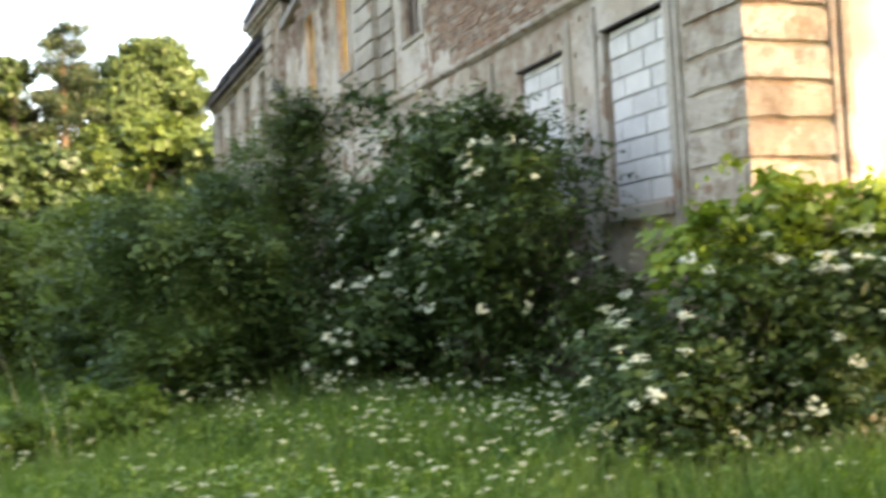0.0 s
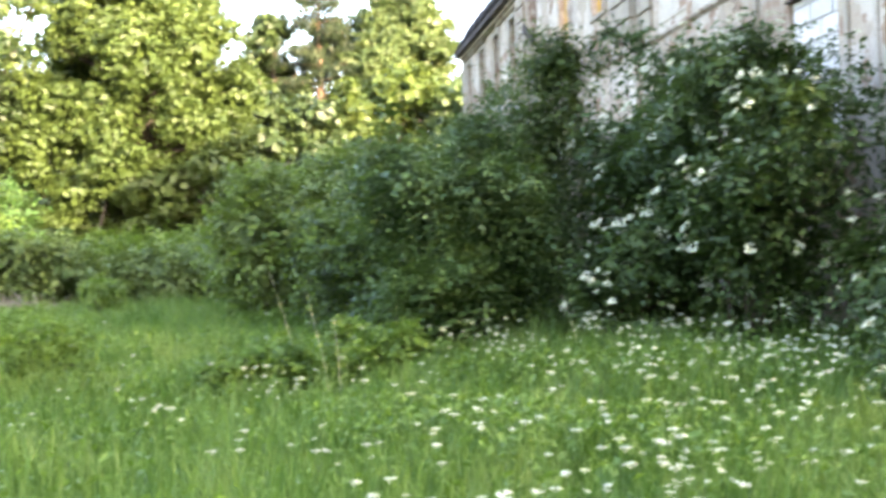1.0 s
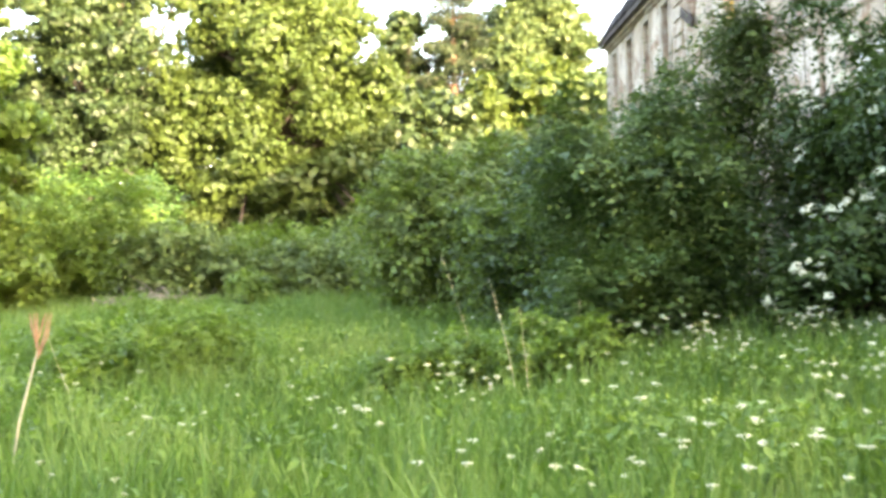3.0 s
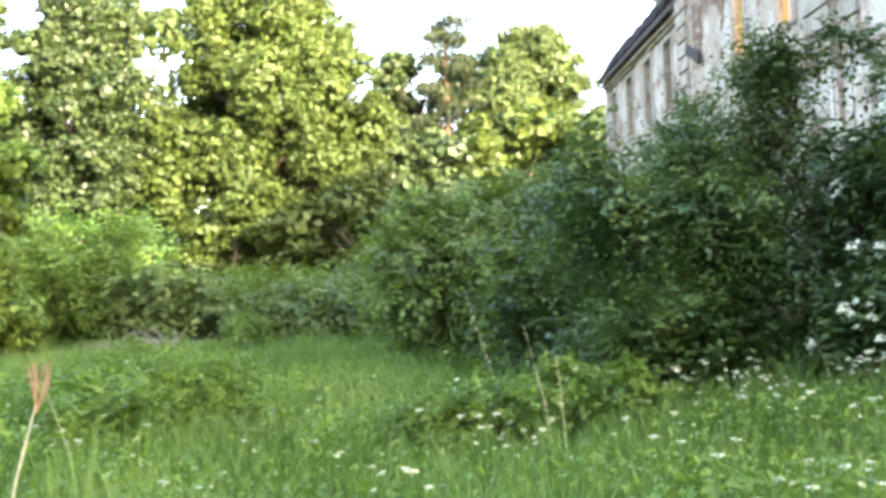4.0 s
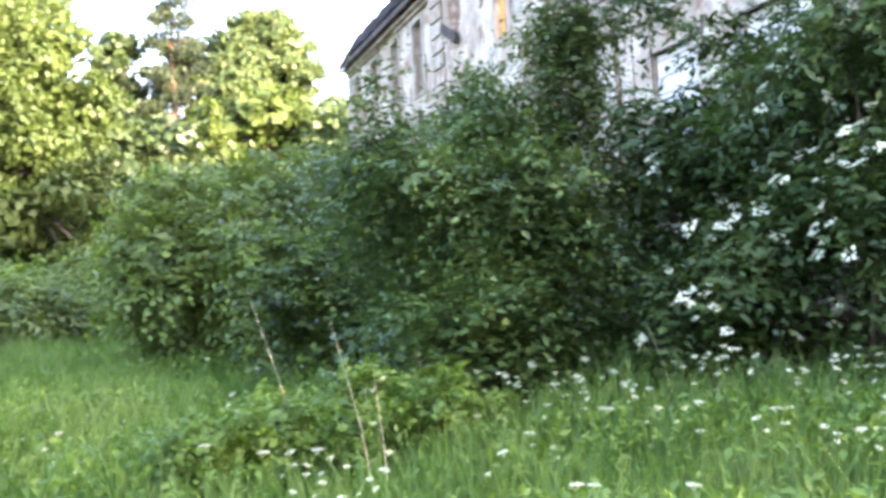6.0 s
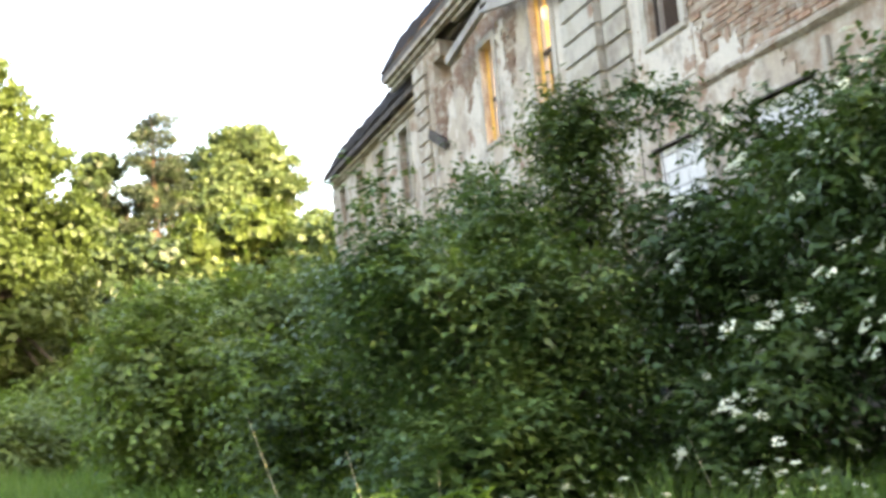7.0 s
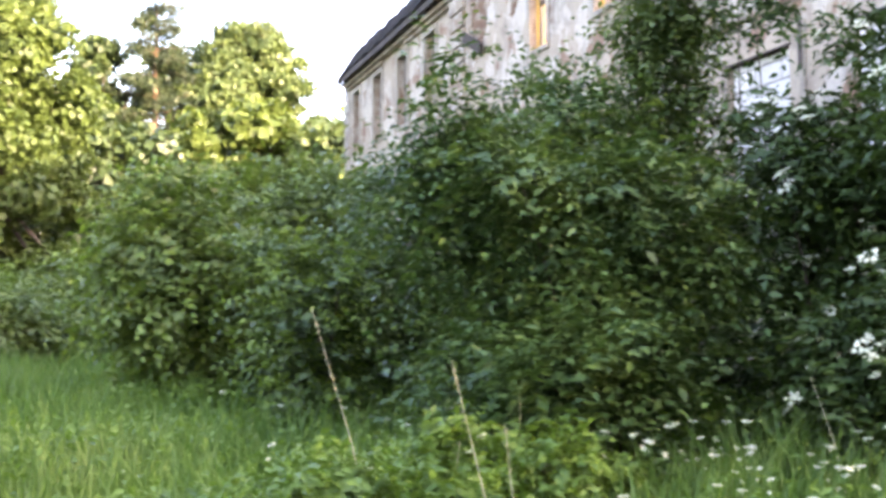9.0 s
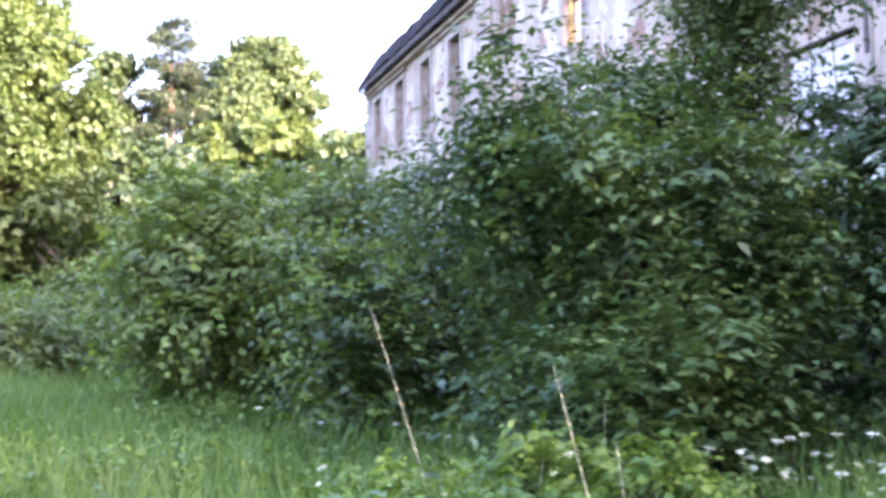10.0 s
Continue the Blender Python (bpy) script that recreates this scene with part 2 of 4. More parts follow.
def leaves(name, centres, facing, sizes, mat, parent, width=0.55, along=None, label=""):
    """Many single leaves: pointed blades folded along the midrib."""
    n = len(centres)
    rng = np.random.default_rng(n + 7)
    facing = unit(facing)
    if along is None:
        along = np.cross(facing, rng.normal(size=(n, 3))) + np.array([0, 0, -0.3])
    along = unit(along - facing * (along * facing).sum(1, keepdims=True) * 0.8)
    side = unit(np.cross(along, facing))
    up = np.cross(side, along)
    s = sizes[:, None]
    w = s * width * rng.uniform(0.75, 1.2, (n, 1))
    base, tip = centres - along * s * 0.5, centres + along * s * 0.5 - up * s * 0.14
    mid = centres - along * s * 0.05
    left, right = mid + side * w * 0.5 + up * s * 0.08, mid - side * w * 0.5 + up * s * 0.08
    verts = np.stack([base, left, tip, right], axis=1).reshape(-1, 3)
    i = np.arange(n)[:, None] * 4
    faces = np.concatenate([i + np.array([[0, 2, 1]]), i + np.array([[0, 3, 2]])])
    return raw_mesh(name, verts, faces, mat, parent, label)


def sprays(name, rng, lobes, count, leaf, mat, parent, length, per=9, level=0.8, width=0.55, shell=0.3, rise=0.35, floor=0.05, out=0.35):
    """A crown as leafy sprays: each a short arching twig with leaves set along both sides."""
    n = max(1, count // per)
    p, d = lobed_points(rng, lobes, int(n * 1.25), shell)
    p, d = p[:n], d[:n]
    n = len(p)
    way = unit(d + np.array([0, 0, rise]) + rng.normal(size=(n, 3)) * 0.55)
    reach = length * rng.uniform(0.45, 1.35, (n, 1))
    cross = unit(np.cross(way, np.array([0, 0, 1.0])) + rng.normal(size=(n, 3)) * 0.15)
    tone = rng.normal(size=(n, 3)) * 0.36
    pos, face, along = [], [], []
    for j in range(per):
        t = (j + 0.5) / per
        hand = 1.0 if j % 2 else -1.0
        q = p + way * reach * t + np.array([0, 0, -0.4]) * reach * t * t + cross * hand * leaf * 0.42 + rng.normal(size=(n, 3)) * leaf * 0.22
        pos.append(q)
        face.append(np.array([0, 0, level]) + d * out + tone + rng.normal(size=(n, 3)) * 0.24)
        along.append(cross * hand + way * 0.6 + np.array([0, 0, -0.25]) + rng.normal(size=(n, 3)) * 0.2)
    pos, face, along = np.concatenate(pos), np.concatenate(face), np.concatenate(along)
    ok = pos[:, 2] > ground_z(pos[:, 0], pos[:, 1]) + floor
    pos, face, along = pos[ok], face[ok], along[ok]
    return leaves(name, pos, face, leaf * rng.uniform(0.6, 1.3, len(pos)), mat, parent, width, along)


def lobed_points(rng, lobes, count, shell=0.55):
    """Points and outward directions on a heap of ellipsoid lobes (x, y, z, rx, ry, rz), thinned where a point sinks deep in a neighbour."""
    lobes = np.array(lobes, dtype=float)
    area = (lobes[:, 3] * lobes[:, 4] + lobes[:, 4] * lobes[:, 5] + lobes[:, 3] * lobes[:, 5])
    pick = rng.choice(len(lobes), size=count, p=area / area.sum())
    d = unit(rng.normal(size=(count, 3)))
    r = 1.0 - (1.0 - shell) * rng.random((count, 1)) ** 1.6 + rng.normal(size=(count, 1)) * 0.06
    p = lobes[pick, :3] + d * r * lobes[pick, 3:]
    keep = np.ones(count, bool)
    for lobe in lobes:
        q = (p - lobe[:3]) / lobe[3:]
        keep &= (q * q).sum(1) > 0.12
    return p[keep], unit(d[keep] / lobes[pick][keep][:, 3:])


def heap(rng, lo, hi, n, size, taper=0.35, flat=(0.5, 0.9)):
    """Lobes heaped in a box with a rounded, uneven outline."""
    lo, hi = np.array(lo, float), np.array(hi, float)
    mid, half = (lo + hi) / 2, (hi - lo) / 2
    out = []
    for _ in range(n):
        u = rng.uniform(-1, 1, 3)
        u[:2] *= (1 - taper * max(u[2], 0)) * (1 - 0.25 * max(-u[2], 0))
        if np.hypot(u[0], u[1]) > 1:
            u[:2] /= np.hypot(u[0], u[1])
        s = size * rng.uniform(0.4, 1.3)
        r = np.array([s * rng.uniform(0.8, 1.3), s * rng.uniform(0.8, 1.3), s * rng.uniform(*flat)])
        out.append((*(mid + u * np.maximum(half - r * 0.8, 0.05)), *r))
    return out


def stems(parent, base, lobes, rng, thick, count):
    for k in range(min(count, len(lobes))):
        e = np.array(lobes[k][:3])
        b = np.array(base) + np.array([rng.normal() * thick * 5, rng.normal() * thick * 5, -0.1])
        m = b + (e - b) * 0.5 + np.array([rng.normal() * 0.15, rng.normal() * 0.15, 0.25])
        part("stem", tube(bmesh.new(), [b, b * 0.5 + m * 0.5 + rng.normal(size=3) * 0.05, m, e], [thick, thick * 0.8, thick * 0.6, thick * 0.25], 5), BARK, parent)


def shrub(name, base, lobes, count, leaf, mat, seed, label, category="shrub", width=0.55, level=0.7, thick=0.022, group="", length=0.5, rise=0.35, n_stems=9, shoots=0, shoot_mat=None, out=0.35):
    """A shrub: stems from the ground and a crown of leafy sprays on uneven lobes."""
    rng = np.random.default_rng(seed)
    z = float(ground_z(np.array(base[0]), np.array(base[1])))
    ob = thing(name, (0, 0, 0), label, category, group)
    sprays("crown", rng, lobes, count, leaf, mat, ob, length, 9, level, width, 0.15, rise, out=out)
    if shoots:
        tagged(sprays("young_growth", rng, lobes, shoots, leaf * 0.9, shoot_mat or LEAF_MEADOW, ob, length * 1.35, 9, level, width, 0.8, rise), "paler young leafy shoots, in places standing in for sunlit leaves")
    stems(ob, (base[0], base[1], z), lobes, rng, thick, n_stems)
    return ob


def umbel_mesh(seed, radius=0.09):
    """A flat, uneven head of many small white flowers on short rays."""
    rng = random.Random(seed)
    bm = bmesh.new()
    for k in range(14):
        a, r = rng.uniform(0, math.tau), radius * math.sqrt(rng.random())
        c = Vector((r * math.cos(a), r * math.sin(a), 0.03 - 2.0 * r * r + rng.uniform(-0.006, 0.006)))
        s = radius * rng.uniform(0.16, 0.3)
        made = bmesh.ops.create_icosphere(bm, subdivisions=1, radius=s)["verts"]
        for v in made:
            v.co = Vector((v.co.x, v.co.y, v.co.z * 0.45)) + c + Vector((rng.uniform(-1, 1), rng.uniform(-1, 1), rng.uniform(-1, 1))) * s * 0.15
    for k in range(5):
        a = k * math.tau / 5
        tube(bm, [(0, 0, -0.05), (radius * 0.6 * math.cos(a), radius * 0.6 * math.sin(a), 0.02)], [0.003, 0.002], 3)
    me = bpy.data.meshes.new("flower_head")
    bm.to_mesh(me)
    bm.free()
    me.materials.append(BLOSSOM)
    return me


HEADS = [umbel_mesh(k) for k in range(5)]


def add_heads(ob, rng, lobes, count, scale, only=None):
    """Flower heads as parts of a shrub, on the outside of its crown, tipped outwards."""
    p, d = lobed_points(rng, lobes, count * 60, 0.95)
    ok = (d[:, 2] > -0.25)
    q = p + d * 0.25
    for lobe in np.array(lobes):
        r = (q - lobe[:3]) / lobe[3:]
        ok &= (r * r).sum(1) > 1.0
    if only is not None:
        ok &= only(p)
    p, d = p[ok][:count], d[ok][:count]
    for k in range(len(p)):
        h = new("flower_head", HEADS[k % 5])
        h.parent = ob
        n = Vector(d[k]) + Vector((0, 0, 0.9))
        h.matrix_basis = Matrix.Translation(Vector(p[k]) + Vector(d[k]) * 0.2 + Vector((0, 0, 0.06))) @ n.to_track_quat("Z", "Y").to_matrix().to_4x4() @ Matrix.Scale(scale * rng.uniform(0.6, 1.15), 4)


def clustered(rng, lobes, each, share):
    """Small clumps sitting on the outside of larger lobes, like twig ends on boughs."""
    big = np.array(lobes, dtype=float)
    pick = np.repeat(np.arange(len(big)), each)
    d = unit(rng.normal(size=(len(pick), 3)) + np.array([0, 0, 0.25]))
    p = big[pick, :3] + d * big[pick, 3:] * rng.uniform(0.7, 1.05, (len(pick), 1))
    keep = np.ones(len(pick), bool)
    for lobe in big:
        q = (p - lobe[:3]) / lobe[3:]
        keep &= (q * q).sum(1) > 0.3
    p, pick = p[keep], pick[keep]
    r = big[pick, 3:].mean(1, keepdims=True) * share * rng.uniform(0.6, 1.35, (len(p), 1))
    return np.concatenate([p, r * rng.uniform(0.85, 1.25, (len(p), 1)), r * rng.uniform(0.85, 1.25, (len(p), 1)), r * rng.uniform(0.6, 0.9, (len(p), 1))], axis=1)


def clumped_crown(rng, lobes, count, leaf, mat, ob, twigs):
    """Leaves gathered into clumps that face outwards, over a looser core."""
    clumps = clustered(rng, lobes, twigs, 0.3)
    p, d = lobed_points(rng, clumps, count * 2 // 3, 0.5)
    core, way = lobed_points(rng, [(*l[:3], *(0.8 * np.array(l[3:]))) for l in lobes], count // 3, 0.35)
    s = leaf * np.concatenate([rng.uniform(0.65, 1.25, len(p)), rng.uniform(1.1, 2.0, len(core))])
    p, d = np.concatenate([p, core]), np.concatenate([d, way])
    ok = p[:, 2] > ground_z(p[:, 0], p[:, 1]) + 0.05
    p, d, s = p[ok], d[ok], s[ok]
    face = d + np.array([0, 0, 0.3]) + rng.normal(size=p.shape) * 0.22
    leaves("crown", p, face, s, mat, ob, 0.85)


def dome(rng, x, y, z, height, spread, start, n, size, taper):
    """Lobes stacked evenly up a crown that is widest below its middle and rounds off at the top."""
    out = []
    for i in range(n):
        h = (i + rng.random()) / n
        wide = spread * (0.82 + 0.18 * min(1.0, h / 0.25)) * math.sqrt(max(0.0, 1.0 - taper * max(0.0, (h - 0.25) / 0.75) ** 2))
        s = size * rng.uniform(0.55, 1.3)
        a, r = rng.uniform(0, math.tau), max(wide - s * 0.8, 0.1) * math.sqrt(rng.uniform(0.12, 1.0))
        up = z + height * (start + (1.0 - start) * h) - s * 0.6 * h
        out.append((x + r * math.cos(a), y + r * math.sin(a), up, s * rng.uniform(0.85, 1.25), s * rng.uniform(0.85, 1.25), s * rng.uniform(0.55, 0.9)))
    return out


def tree(name, base, height, spread, count, leaf, mat, seed, label, crown_from=0.18, lobes_n=80, lobe=0.25, group="", taper=0.5, twigs=18, dense=False):
    """A broadleaf tree: tapered trunk, limbs, and a crown of many leaf clumps with gaps."""
    rng = np.random.default_rng(seed)
    x, y = base
    z = float(ground_z(np.array(x), np.array(y)))
    ob = thing(name, (0, 0, 0), label, "tree", group)
    if dense:
        lobes = heap(rng, (x - spread, y - spread, z + height * crown_from), (x + spread, y + spread, z + height), lobes_n, spread * lobe, taper)
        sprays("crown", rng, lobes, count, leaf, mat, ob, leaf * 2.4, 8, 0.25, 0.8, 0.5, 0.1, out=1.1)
    else:
        lobes = dome(rng, x, y, z, height, spread, crown_from, lobes_n, spread * lobe, taper)
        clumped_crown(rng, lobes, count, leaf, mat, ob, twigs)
    bm = bmesh.new()
    r = height * 0.022
    top = (x + rng.normal() * 0.3, y + rng.normal() * 0.3, z + height * 0.8)
    tube(bm, [(x, y, z - 0.2), (x + 0.1, y, z + height * 0.25), (x, y + 0.1, z + height * 0.5), top], [r * 1.3, r, r * 0.7, r * 0.2], 8)
    part("trunk", bm, BARK, ob)
    for k in range(0, lobes_n, 4):
        e = np.array(lobes[k][:3])
        s = np.array([x, y, z + height * rng.uniform(0.2, 0.55)])
        part("limb", tube(bmesh.new(), [s, s * 0.5 + e * 0.5 + np.array([0, 0, 0.3]), e], [r * 0.45, r * 0.3, r * 0.1], 5), BARK, ob)
    return ob


def pine(name, base, height, spread, seed, label):
    """A tall pine: bare reddish trunk, whorls of level limbs with clumps of needles, an open ragged top."""
    rng = np.random.default_rng(seed)
    x, y = base
    z = float(ground_z(np.array(x), np.array(y)))
    ob = thing(name, (0, 0, 0), label, "tree")
    part("trunk", tube(bmesh.new(), [(x, y, z - 0.2), (x, y, z + height * 0.5), (x + 0.15, y, z + height)], [height * 0.02, height * 0.014, height * 0.003], 8), PINE_BARK, ob)
    spots = []
    for k in range(64):
        h = 0.22 + 0.78 * (k + rng.random()) / 64
        reach = spread * 0.85 * (1.12 - h) ** 0.75 * rng.uniform(0.55, 1.1) + 0.3
        a = rng.uniform(0, math.tau)
        s = np.array([x, y, z + height * h])
        e = s + np.array([math.cos(a) * reach, math.sin(a) * reach, reach * rng.uniform(-0.12, 0.15)])
        part("limb", tube(bmesh.new(), [s, (s + e) / 2 + np.array([0, 0, 0.1]), e], [0.07, 0.05, 0.02], 4), PINE_BARK, ob)
        for f in np.linspace(0.35, 1.0, 4):
            spots.append((*(s + (e - s) * f + rng.normal(size=3) * 0.15), 1.1 * (0.5 + 0.5 * reach / spread), 1.0, 0.36))
    p, d = lobed_points(rng, spots, 34000, 0.1)
    leaves("needles", p, d + rng.normal(size=p.shape) * 0.8, 0.28 * rng.uniform(0.6, 1.3, len(p)), LEAF_PINE, ob, 0.3)
    return ob


# ---- ground ----
def sheet():
    near = np.concatenate([np.linspace(-900, -40, 14), np.arange(-36, 90.1, 0.75), np.linspace(110, 1400, 16)])
    wide = np.concatenate([np.linspace(-1000, -40, 14), np.arange(-36, 40.1, 0.75), np.linspace(50, 1000, 14)])
    gx, gy = np.meshgrid(wide, near)
    verts = np.stack([gx, gy, ground_z(gx, gy)], axis=-1).reshape(-1, 3)
    nx, ny = len(wide), len(near)
    i = (np.arange(ny - 1)[:, None] * nx + np.arange(nx - 1)[None, :]).ravel()
    faces = np.stack([i, i + 1, i + nx + 1, i + nx], axis=1)
    return raw_mesh("ground", verts, faces, SOIL)


tagged(sheet(), "uneven meadow ground under tall green grass", "ground", kind="structure")

# ---- the old manor house ----
WALL_X, DEEP, CORNER, FAR_END = 8.0, 0.55, 8.55, 43.6
BACK_X = 12.6
MID_FROM, MID_TO, MID_OUT = 20.15, 30.3, 0.12
EAVE, EAVE_MID = 8.85, 9.55
WING_X, WING_EAVE = 8.45, 9.3
LOWER = [(c - 0.7, c + 0.7, 2.75, 4.85) for c in (10.7, 13.2, 15.8, 18.38)]
UPPER_NEAR = [(17.85, 18.78, 6.38, 8.2)]
UPPER_MID = [(21.95, 22.82, 6.55, 8.55), (24.85, 25.6, 6.5, 8.45)]
UPPER_FAR = [(c - 0.48, c + 0.48, 6.9, 8.85) for c in (33.85, 36.5, 39.25, 42.0)]

house = thing("manor_house", (0, 0, 0), "ruined two-storey manor house with flaking plaster and bricked-up windows", "house")


def holed_wall(lo, hi, holes, outer, inner):
    """A wall along y from lo to hi=(y, z) with openings through it, between the planes x=outer and x=inner."""
    bm = bmesh.new()
    ys = sorted({lo[0], hi[0], *(h[0] for h in holes), *(h[1] for h in holes)})
    zs = sorted({lo[1], hi[1], *(h[2] for h in holes), *(h[3] for h in holes)})
    solid = [[not any(h[0] < (a + b) / 2 < h[1] and h[2] < (c + d) / 2 < h[3] for h in holes) for c, d in zip(zs, zs[1:])] for a, b in zip(ys, ys[1:])]

    def quad(*cos):
        bm.faces.new([bm.verts.new(c) for c in cos])

    for i, (a, b) in enumerate(zip(ys, ys[1:])):
        for j, (c, d) in enumerate(zip(zs, zs[1:])):
            if not solid[i][j]:
                continue
            quad((outer, a, c), (outer, a, d), (outer, b, d), (outer, b, c))
            quad((inner, a, c), (inner, b, c), (inner, b, d), (inner, a, d))
            if i == 0 or not solid[i - 1][j]:
                quad((outer, a, c), (inner, a, c), (inner, a, d), (outer, a, d))
            if i == len(ys) - 2 or not solid[i + 1][j]:
                quad((outer, b, c), (outer, b, d), (inner, b, d), (inner, b, c))
            if j == 0 or not solid[i][j - 1]:
                quad((outer, a, c), (outer, b, c), (inner, b, c), (inner, a, c))
            if j == len(zs) - 2 or not solid[i][j + 1]:
                quad((outer, a, d), (inner, a, d), (inner, b, d), (outer, b, d))
    bmesh.ops.remove_doubles(bm, verts=bm.verts, dist=0.0005)
    bmesh.ops.recalc_face_normals(bm, faces=bm.faces)
    return bm


# where the plaster has fallen: centre y, z, reach along y, z, strength
BARE = ((13.9, 6.5, 3.4, 2.4, 1.15), (26.4, 9.35, 4.4, 1.6, 1.05), (28.6, 8.4, 1.2, 2.0, 0.75), (23.9, 8.3, 0.8, 1.7, 0.65), (26.6, 7.6, 0.7, 1.4, 0.4), (33.4, 7.6, 0.9, 1.5, 0.5),
        (36.0, 7.2, 0.8, 1.6, 0.45), (38.4, 7.6, 0.7, 1.2, 0.4), (25.0, 4.6, 4.5, 1.0, 0.5), (12.0, 6.4, 1.5, 0.8, 0.4), (30.9, 7.5, 0.5, 1.8, 0.4))


def bare(y, z):
    """How far the plaster has fallen: above 0 the masonry shows."""
    n = noise.fractal(Vector((y * 0.9, z * 0.9, 3.1)), 0.7, 2.1, 5)
    v = -0.3
    for cy, cz, ry, rz, top in BARE:
        v = max(v, top - abs(y - cy) / ry - abs(z - cz) / rz)
    return v + n * 0.34 + 0.2 * noise.noise(Vector((y * 4.3, z * 3.1, 6.0)))


def plaster_skin(lo, hi, holes, x, step, lip):
    """A coat of plaster, a grid of small cells left out where it has fallen, with its broken rim and a slightly uneven face."""
    bm = bmesh.new()
    ny, nz = int((hi[0] - lo[0]) / step), int((hi[1] - lo[1]) / step)
    grid = {}

    def vert(i, j):
        if (i, j) not in grid:
            y, z = lo[0] + (hi[0] - lo[0]) * i / ny, lo[1] + (hi[1] - lo[1]) * j / nz
            for h in holes:
                for k in (0, 1):
                    if abs(y - h[k]) < step * 0.5 and h[2] - step < z < h[3] + step:
                        y = h[k]
                    if abs(z - h[2 + k]) < step * 0.5 and h[0] - step < y < h[1] + step:
                        z = h[2 + k]
            dx = 0.012 * noise.fractal(Vector((y * 1.7, z * 1.7, 9.0)), 0.8, 2.0, 4)
            grid[i, j] = bm.verts.new((x + dx, y, z))
        return grid[i, j]

    for i in range(ny):
        for j in range(nz):
            y, z = lo[0] + (hi[0] - lo[0]) * (i + 0.5) / ny, lo[1] + (hi[1] - lo[1]) * (j + 0.5) / nz
            if any(h[0] < y < h[1] and h[2] < z < h[3] for h in holes) or bare(y, z) > 0:
                continue
            bm.faces.new((vert(i, j), vert(i, j + 1), vert(i + 1, j + 1), vert(i + 1, j)))
    rim = [e for e in bm.edges if len(e.link_faces) == 1]
    made = bmesh.ops.extrude_edge_only(bm, edges=rim)["geom"]
    for v in made:
        if isinstance(v, bmesh.types.BMVert):
            v.co.x = x + lip
    for f in bm.faces:
        f.smooth = False
    return bm


# masonry core, then the plaster coats
# the head of the middle bay has fallen in under the broken boards
FALLEN = [(26.2, 26.75, 8.95, EAVE_MID + 0.01), (26.75, 27.6, 8.72, EAVE_MID + 0.01), (27.6, 28.3, 8.5, EAVE_MID + 0.01), (28.3, 28.9, 8.66, 9.2), (24.3, 26.2, 9.12, EAVE_MID + 0.01)]
NEAR_HOLES, MID_HOLES = LOWER + UPPER_NEAR, UPPER_MID + FALLEN
part("wall", holed_wall((CORNER, -0.3), (MID_FROM, EAVE), NEAR_HOLES, WALL_X + 0.03, WALL_X + DEEP), MASONRY, house, "bare red-brown masonry behind fallen plaster")
part("wall", holed_wall((MID_FROM, -0.3), (MID_TO, EAVE_MID), MID_HOLES, WALL_X - MID_OUT + 0.03, WALL_X + DEEP), MASONRY, house)
part("wall", holed_wall((MID_TO, -0.3), (FAR_END, WING_EAVE), UPPER_FAR, WING_X + 0.03, WING_X + DEEP), MASONRY, house)
part("plaster", plaster_skin((CORNER, 0.0), (MID_FROM, EAVE), NEAR_HOLES, WALL_X, 0.085, 0.034), PLASTER, house, "pale stained flaking plaster")
part("plaster", plaster_skin((MID_FROM, 0.0), (MID_TO, EAVE_MID), MID_HOLES, WALL_X - MID_OUT, 0.1, 0.034), PLASTER, house)
part("plaster", plaster_skin((MID_TO, 2.0), (FAR_END, WING_EAVE), UPPER_FAR, WING_X, 0.12, 0.034), PLASTER, house)
part("end_wall", boxed((WALL_X + 0.02, CORNER + 0.02, -0.3), (BACK_X + 3.0, CORNER + 0.55, EAVE)), GREY_PLASTER, house, "sunlit pale plaster end wall")
part("end_wall", boxed((WING_X + 0.05, FAR_END - 0.5, -0.3), (BACK_X, FAR_END - 0.01, WING_EAVE)), PLASTER, house)
# unseen opening, sized so that sun reaches the middle window reveals
BACK_HOLES = [(16.2, 26.0, 6.2, 9.5)]
part("back_wall", holed_wall((CORNER + 0.55, -0.3), (FAR_END - 0.5, 9.4), BACK_HOLES, BACK_X, BACK_X + 0.4), PLASTER, house, "unseen back wall with a wide gap added to let sun in")
# the wall at 30.62 is added to keep sun out of the far wing
for y, mat in ((15.6, MASONRY), (28.35, OCHRE), (30.62, MASONRY), (36.0, MASONRY)):
    part("cross_wall", boxed(((WING_X if y > 30 else WALL_X) + DEEP + 0.01, y, 0.0), (BACK_X - 0.01, y + 0.35, 11.0 if y == 30.62 else 10.1)), mat, house, "added inner cross wall")
# added dark sheet: gives the hole a shaded depth, hides the lit ochre
part("attic_boarding", boxed((WALL_X + DEEP + 0.03, 23.4, 8.58), (WALL_X + DEEP + 0.1, 28.33, 10.6)), DARK_WOOD_AND_SHADE, house, "dark sheet added for the shade behind the fallen wall head")
part("upper_floor", boxed((WALL_X + DEEP, CORNER + 0.55, 5.25), (BACK_X, FAR_END - 0.5, 5.5)), DARK_WOOD_AND_SHADE, house, "dark timber upper floor")

